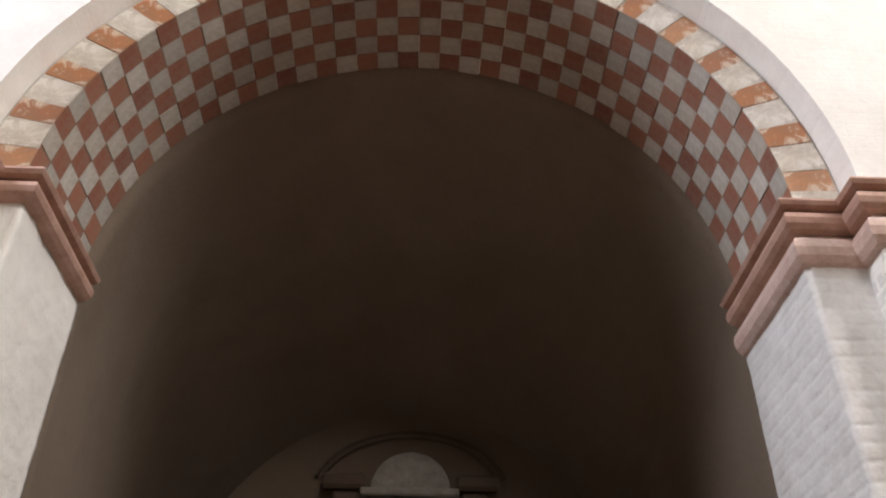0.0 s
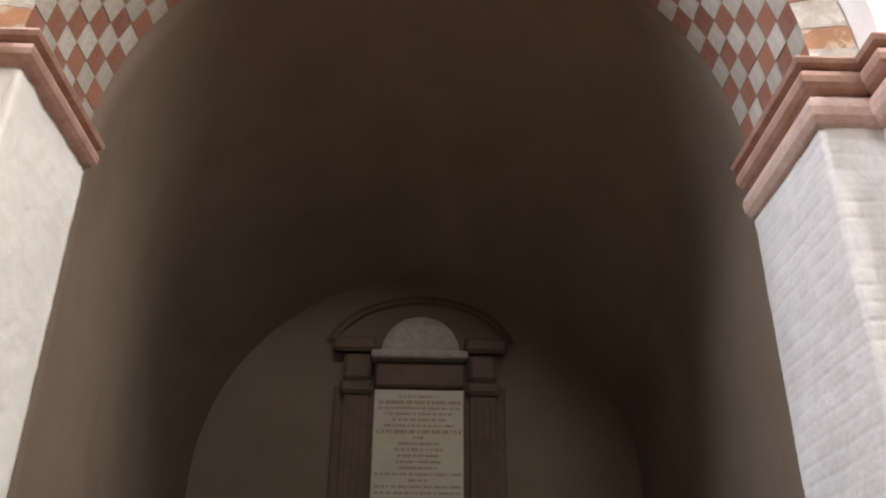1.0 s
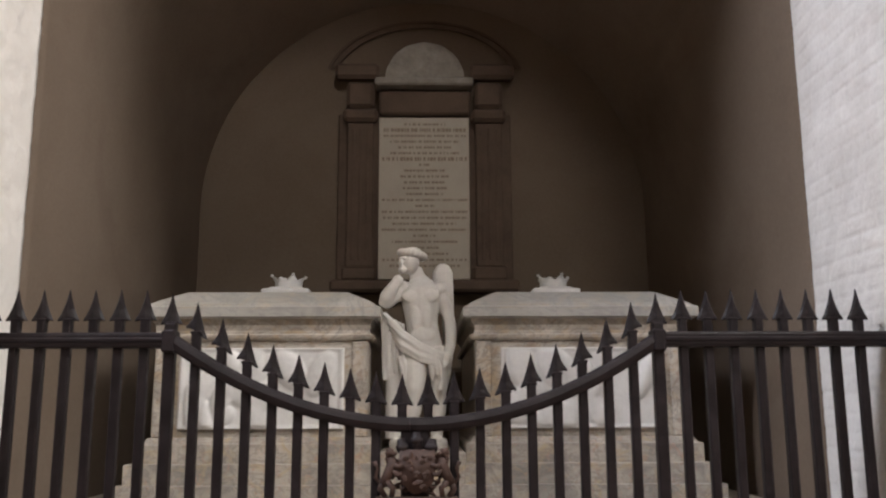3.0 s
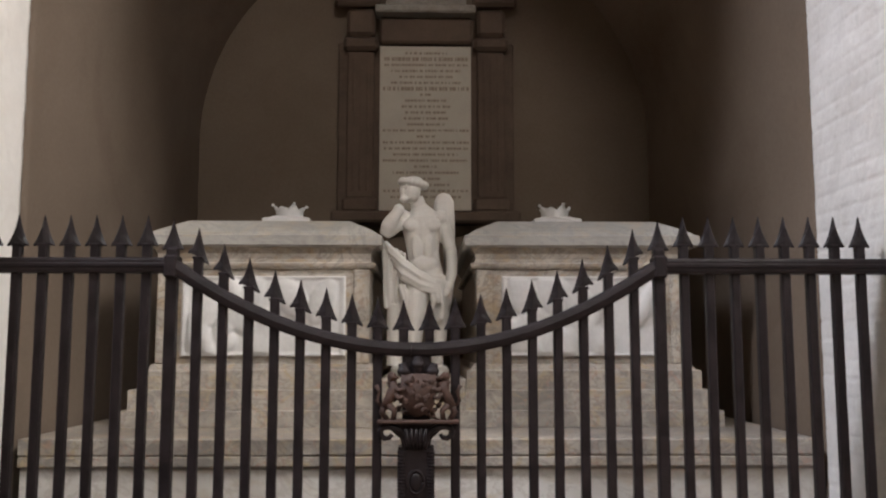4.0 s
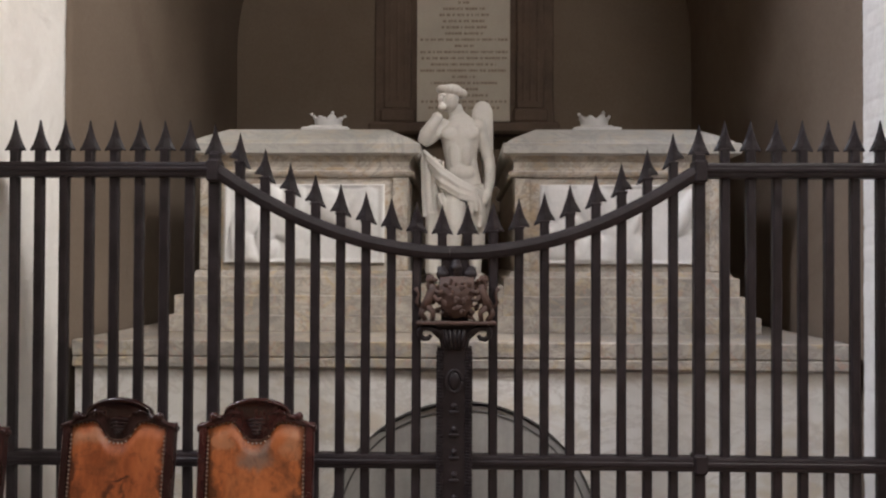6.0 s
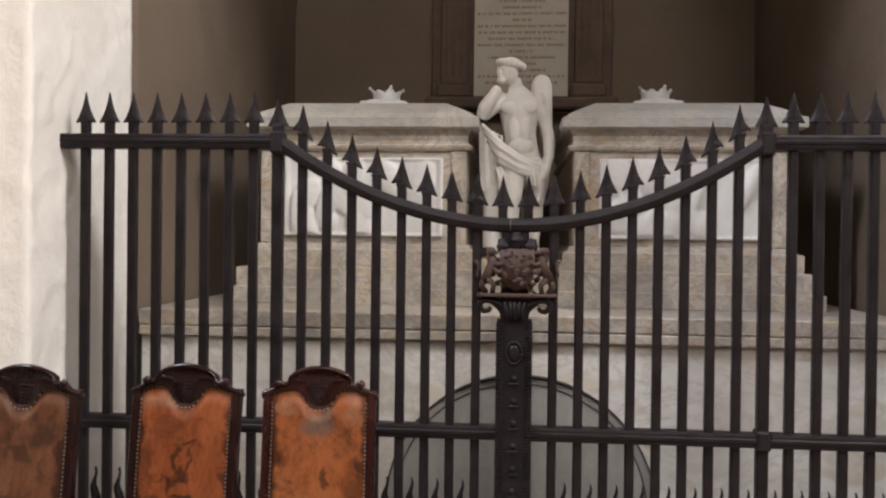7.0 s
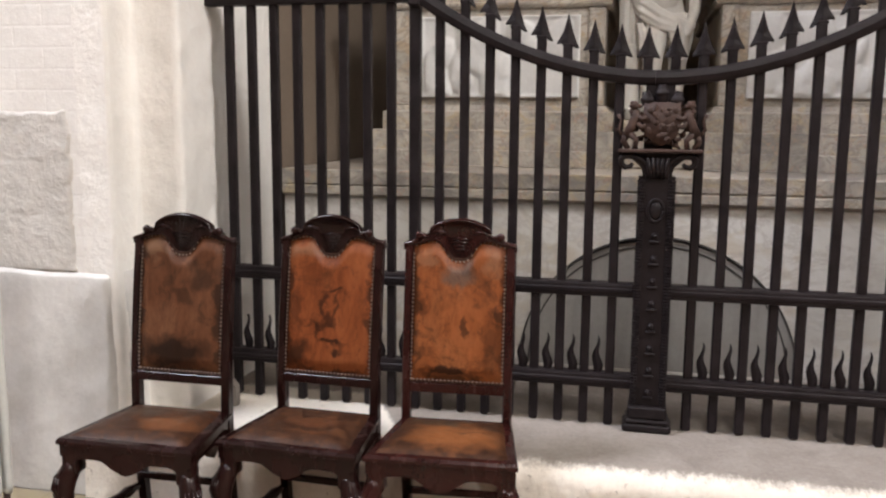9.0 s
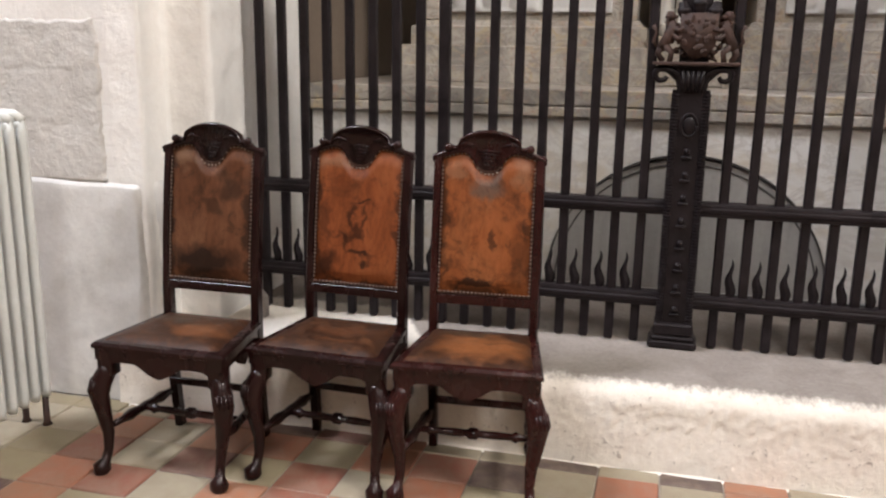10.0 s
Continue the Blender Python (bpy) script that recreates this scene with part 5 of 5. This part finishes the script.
    for a, b in zip(rows, rows[1:]):
        for k in range(9):
            bm.faces.new((a[k], a[(k + 1) % 9], b[(k + 1) % 9], b[k]))
    bm.faces.new(rows[0][::-1])
    bm.faces.new(rows[-1])
    rail = part("crest_rail", bm, wood, c, "arched carved top rail", True)
    bm = bmesh.new()
    y = lean(1.13) - 0.023
    for k in range(5):
        tube(bm, [(-0.040 + 0.006 * k, y, 1.160 - 0.012 * k), (0.0, y - 0.004, 1.165 - 0.013 * k), (0.040 - 0.006 * k, y, 1.160 - 0.012 * k)], [0.003, 0.005, 0.003], 6)
    for s in (-1, 1):
        tube(bm, [(s * 0.05, y, 1.182), (s * 0.085, y + 0.002, 1.190), (s * 0.112, y + 0.004, 1.178), (s * 0.140, y + 0.006, 1.166)], [0.004, 0.006, 0.005, 0.003], 6)
        lathe(bm, [(0.0, 0.0), (0.016, 0.002), (0.014, 0.012), (0.004, 0.015)], 12, Matrix.Translation((s * 0.150, y + 0.006, 1.172)) @ Matrix.Rotation(radians(90), 4, 'X'))
    part("carving", bm, wood, rail, "", True)
    part("back_rail", boxed(-bw, bw, back_y - 0.016, back_y + 0.02, 0.596, 0.630, 0.0015), wood, c)
    # seat
    bm = bmesh.new()
    ring = [[bm.verts.new(p) for p in ((-fw * k, front_y * k, z), (fw * k, front_y * k, z), ((bw + 0.015) * k, back_y * k, z), (-(bw + 0.015) * k, back_y * k, z))] for k, z in ((0.985, seat_z - 0.06), (0.985, seat_z - 0.02), (1.02, seat_z - 0.016), (1.02, seat_z - 0.004), (0.985, seat_z + 0.006), (0.86, seat_z + 0.008))]
    for a, b in zip(ring, ring[1:]):
        for k in range(4):
            bm.faces.new((a[k], a[(k + 1) % 4], b[(k + 1) % 4], b[k]))
    bm.faces.new(ring[-1])
    bm.faces.new(ring[0][::-1])
    part("seat_frame", bm, wood, c)
    bm = bmesh.new()
    def cushion(u, v):
        y = (front_y + (back_y - front_y) * v) * 0.88
        w = (fw + (bw + 0.015 - fw) * v) * 0.88
        e = min(u, 1 - u, v, 1 - v)
        return Vector(((2 * u - 1) * w, y, seat_z + 0.007 + 0.020 * min(1, e * 6) ** 0.6 + 0.002 * noise.noise(Vector((u * 6, v * 6, at[0])))))
    surface(bm, cushion, 24, 24)
    part("leather_seat", bm, seat_hide, c, "dark worn leather seat", True)
    # shaped aprons
    bm = bmesh.new()
    def apron(t):
        a = abs(t)
        return 0.422 - 0.060 * math.exp(-((a - 1.0) / 0.15) ** 2) - 0.036 * math.exp(-(a / 0.30) ** 4) - 0.012 * math.exp(-(a / 0.10) ** 2)
    outline = [(-fw * 0.93, seat_z - 0.055), (fw * 0.93, seat_z - 0.055)] + [(fw * 0.93 * (1 - k / 16), apron(1 - k / 16)) for k in range(33)]
    plate(bm, outline, front_y + 0.004, front_y + 0.026)
    part("apron", bm, wood, c, "scalloped front apron")
    for s in (-1, 1):
        bm = bmesh.new()
        turn = Matrix.Translation((s * (fw + bw) / 2, 0, 0)) @ Matrix.Rotation(radians(90 + s * 4), 4, 'Z')
        plate(bm, [(-0.165, seat_z - 0.055), (0.165, seat_z - 0.055)] + [(0.165 * (1 - k / 12), apron(1 - k / 12) + 0.012) for k in range(25)], -0.011, 0.011, turn)
        part("side_apron", bm, wood, c)
        # side stretcher, turned
        xa, xb = s * (fw - 0.035), s * bw
        pts = [(xa + (xb - xa) * k / 8, front_y + 0.04 + 0.36 * k / 8, 0.165) for k in range(9)]
        part("side_stretcher", tube(bmesh.new(), pts, [0.012, 0.014, 0.022, 0.016, 0.018, 0.016, 0.022, 0.014, 0.012], 10), wood, c, "", True)
    bm = bmesh.new()
    m = Matrix.Translation((0, -0.02 + 0.02, 0.165)) @ Matrix.Rotation(radians(90), 4, 'Y')
    lathe(bm, [(0.010, -0.215), (0.013, -0.17), (0.021, -0.155), (0.012, -0.14), (0.015, -0.07), (0.013, -0.025), (0.022, -0.012), (0.022, 0.012), (0.013, 0.025), (0.015, 0.07), (0.012, 0.14), (0.021, 0.155), (0.013, 0.17), (0.010, 0.215)], 12, m)
    part("cross_stretcher", bm, wood, c, "turned cross stretcher", True)
    part("back_stretcher", boxed(-bw, bw, back_y - 0.03, back_y - 0.012, 0.20, 0.228, 0.004), wood, c)
    return c


for label, hide, seat_hide, wood, (x, y, turn) in (
        ("dark-stained wooden chair with dull brown leather back beside the pier", LEATHERS[0], SEAT_LEATHERS[0], WOOD, (-1.745, -0.862, 0)),
        ("dark-stained wooden chair with scuffed tan leather back", LEATHERS[1], SEAT_LEATHERS[1], WOOD, (-1.198, -0.752, -2)),
        ("reddish wooden chair with bright orange-tan leather back", LEATHERS[2], SEAT_LEATHERS[2], RED_WOOD, (-0.682, -0.735, 4))):
    c = chair(label, hide, seat_hide, wood, (0, 0, 0))
    c.matrix_basis = pose(x, y, 0.001, 0, 0, turn)

# ---- radiator beside the pier ----
radiator = thing("radiator", "white enamelled cast iron column radiator on feet", "radiator", "", (-2.50, -0.76, 0.0))
for k in range(14):
    y = -0.035 - 0.062 * k
    bm = bmesh.new()
    for s in (-1, 0, 1):
        x = 0.055 * s
        tube(bm, [(x, y, 0.125), (x, y, 0.16), (x, y, 0.70), (x, y, 1.19), (x, y, 1.235)], [0.018, 0.024, 0.024, 0.024, 0.018], 10, 0.68 if s > 0 else 0.36)
    for z in (0.15, 0.46, 0.72, 0.98, 1.21):
        box(bm, -0.068, 0.068, y - 0.014, y + 0.014, z - 0.022, z + 0.022, 0.008)
    for z in (0.18, 1.19):
        box(bm, -0.03, 0.03, y - 0.031, y + 0.031, z - 0.03, z + 0.03, 0.01)
    tube(bm, [(-0.07, y, 1.235), (-0.03, y, 1.255), (0.03, y, 1.255), (0.07, y, 1.235)], [0.018, 0.022, 0.022, 0.018], 8, 0.75)
    part("section", bm, RADIATOR_PAINT, radiator, "", True)
for z in (0.20, 1.20):
    part("header_pipe", tube(bmesh.new(), [(0, -0.02, z), (0, -0.9, z)], 0.024, 12), RADIATOR_PAINT, radiator, "", True)
for y in (-0.035, -0.84):
    for s in (-1, 1):
        part("foot", tube(bmesh.new(), [(0.05 * s, y, 0.0), (0.05 * s, y, 0.015), (0.05 * s, y, 0.18)], [0.020, 0.013, 0.012], 10), RUST_IRON, radiator, "thin dark iron foot", True)

# ---- floor tiles ----
def tile_mesh(w, d, clay):
    bm = boxed(-w / 2, w / 2, -d / 2, d / 2, -0.02, 0.0, 0.004)
    me = bpy.data.meshes.new("floor_tile")
    bm.to_mesh(me)
    bm.free()
    me.materials.append(clay)
    return me


PX_T, PY_T = 0.2235, 0.205
WHOLE = {k: tile_mesh(PX_T - 0.005, PY_T - 0.005, clay) for k, clay in FLOOR_TILES.items()}
CUT = {k: tile_mesh(PX_T - 0.005, 0.10, clay) for k, clay in FLOOR_TILES.items()}
# colours laid by the step and the chairs, by column and row; the rest at random
LAID = {(-10, 2): "r", (-9, 2): "c", (-8, 2): "b", (-9, 3): "r", (-8, 3): "c", (-7, 2): "c", (-7, 3): "r", (-6, 1): "c", (-6, 2): "r", (-5, 2): "c", (-4, 1): "r", (-3, 1): "b",
        (-4, 2): "r", (-3, 2): "c", (-2, 0): "b", (-1, 0): "c", (0, 0): "b", (1, 0): "r", (-2, 1): "c", (-1, 1): "r", (0, 1): "c", (1, 1): "r"}
rng = random.Random(14)
for i in range(-13, 8):
    for j in range(8):
        k = LAID.get((i, j), rng.choice("rrccb"))
        ob = new("floor_tile", (CUT if j == 0 else WHOLE)[k])
        ob.parent = floor
        y = -0.553 if j == 0 else -0.605 - PY_T * (j - 0.5)
        ob.matrix_basis = pose(-0.015 + PX_T * (i + 0.5), y, random.uniform(-0.002, 0.002), random.uniform(-0.4, 0.4), random.uniform(-0.4, 0.4), random.uniform(-0.5, 0.5))
bm = bmesh.new()
for i in range(-31, 35):
    for j in range(0, 62):
        if -13 <= i < 8 and j < 8:
            continue
        x, y = -0.015 + PX_T * (i + 0.5), -0.605 - PY_T * (j - 0.5)
        bm.faces.new([bm.verts.new((x + a * (PX_T / 2 - 0.003), y + b * (PY_T / 2 - 0.003), -0.001)) for a, b in ((-1, -1), (1, -1), (1, 1), (-1, 1))])
tagged(part("floor_tile_field", bm, FLOOR_FIELD, floor), kind="stuff")
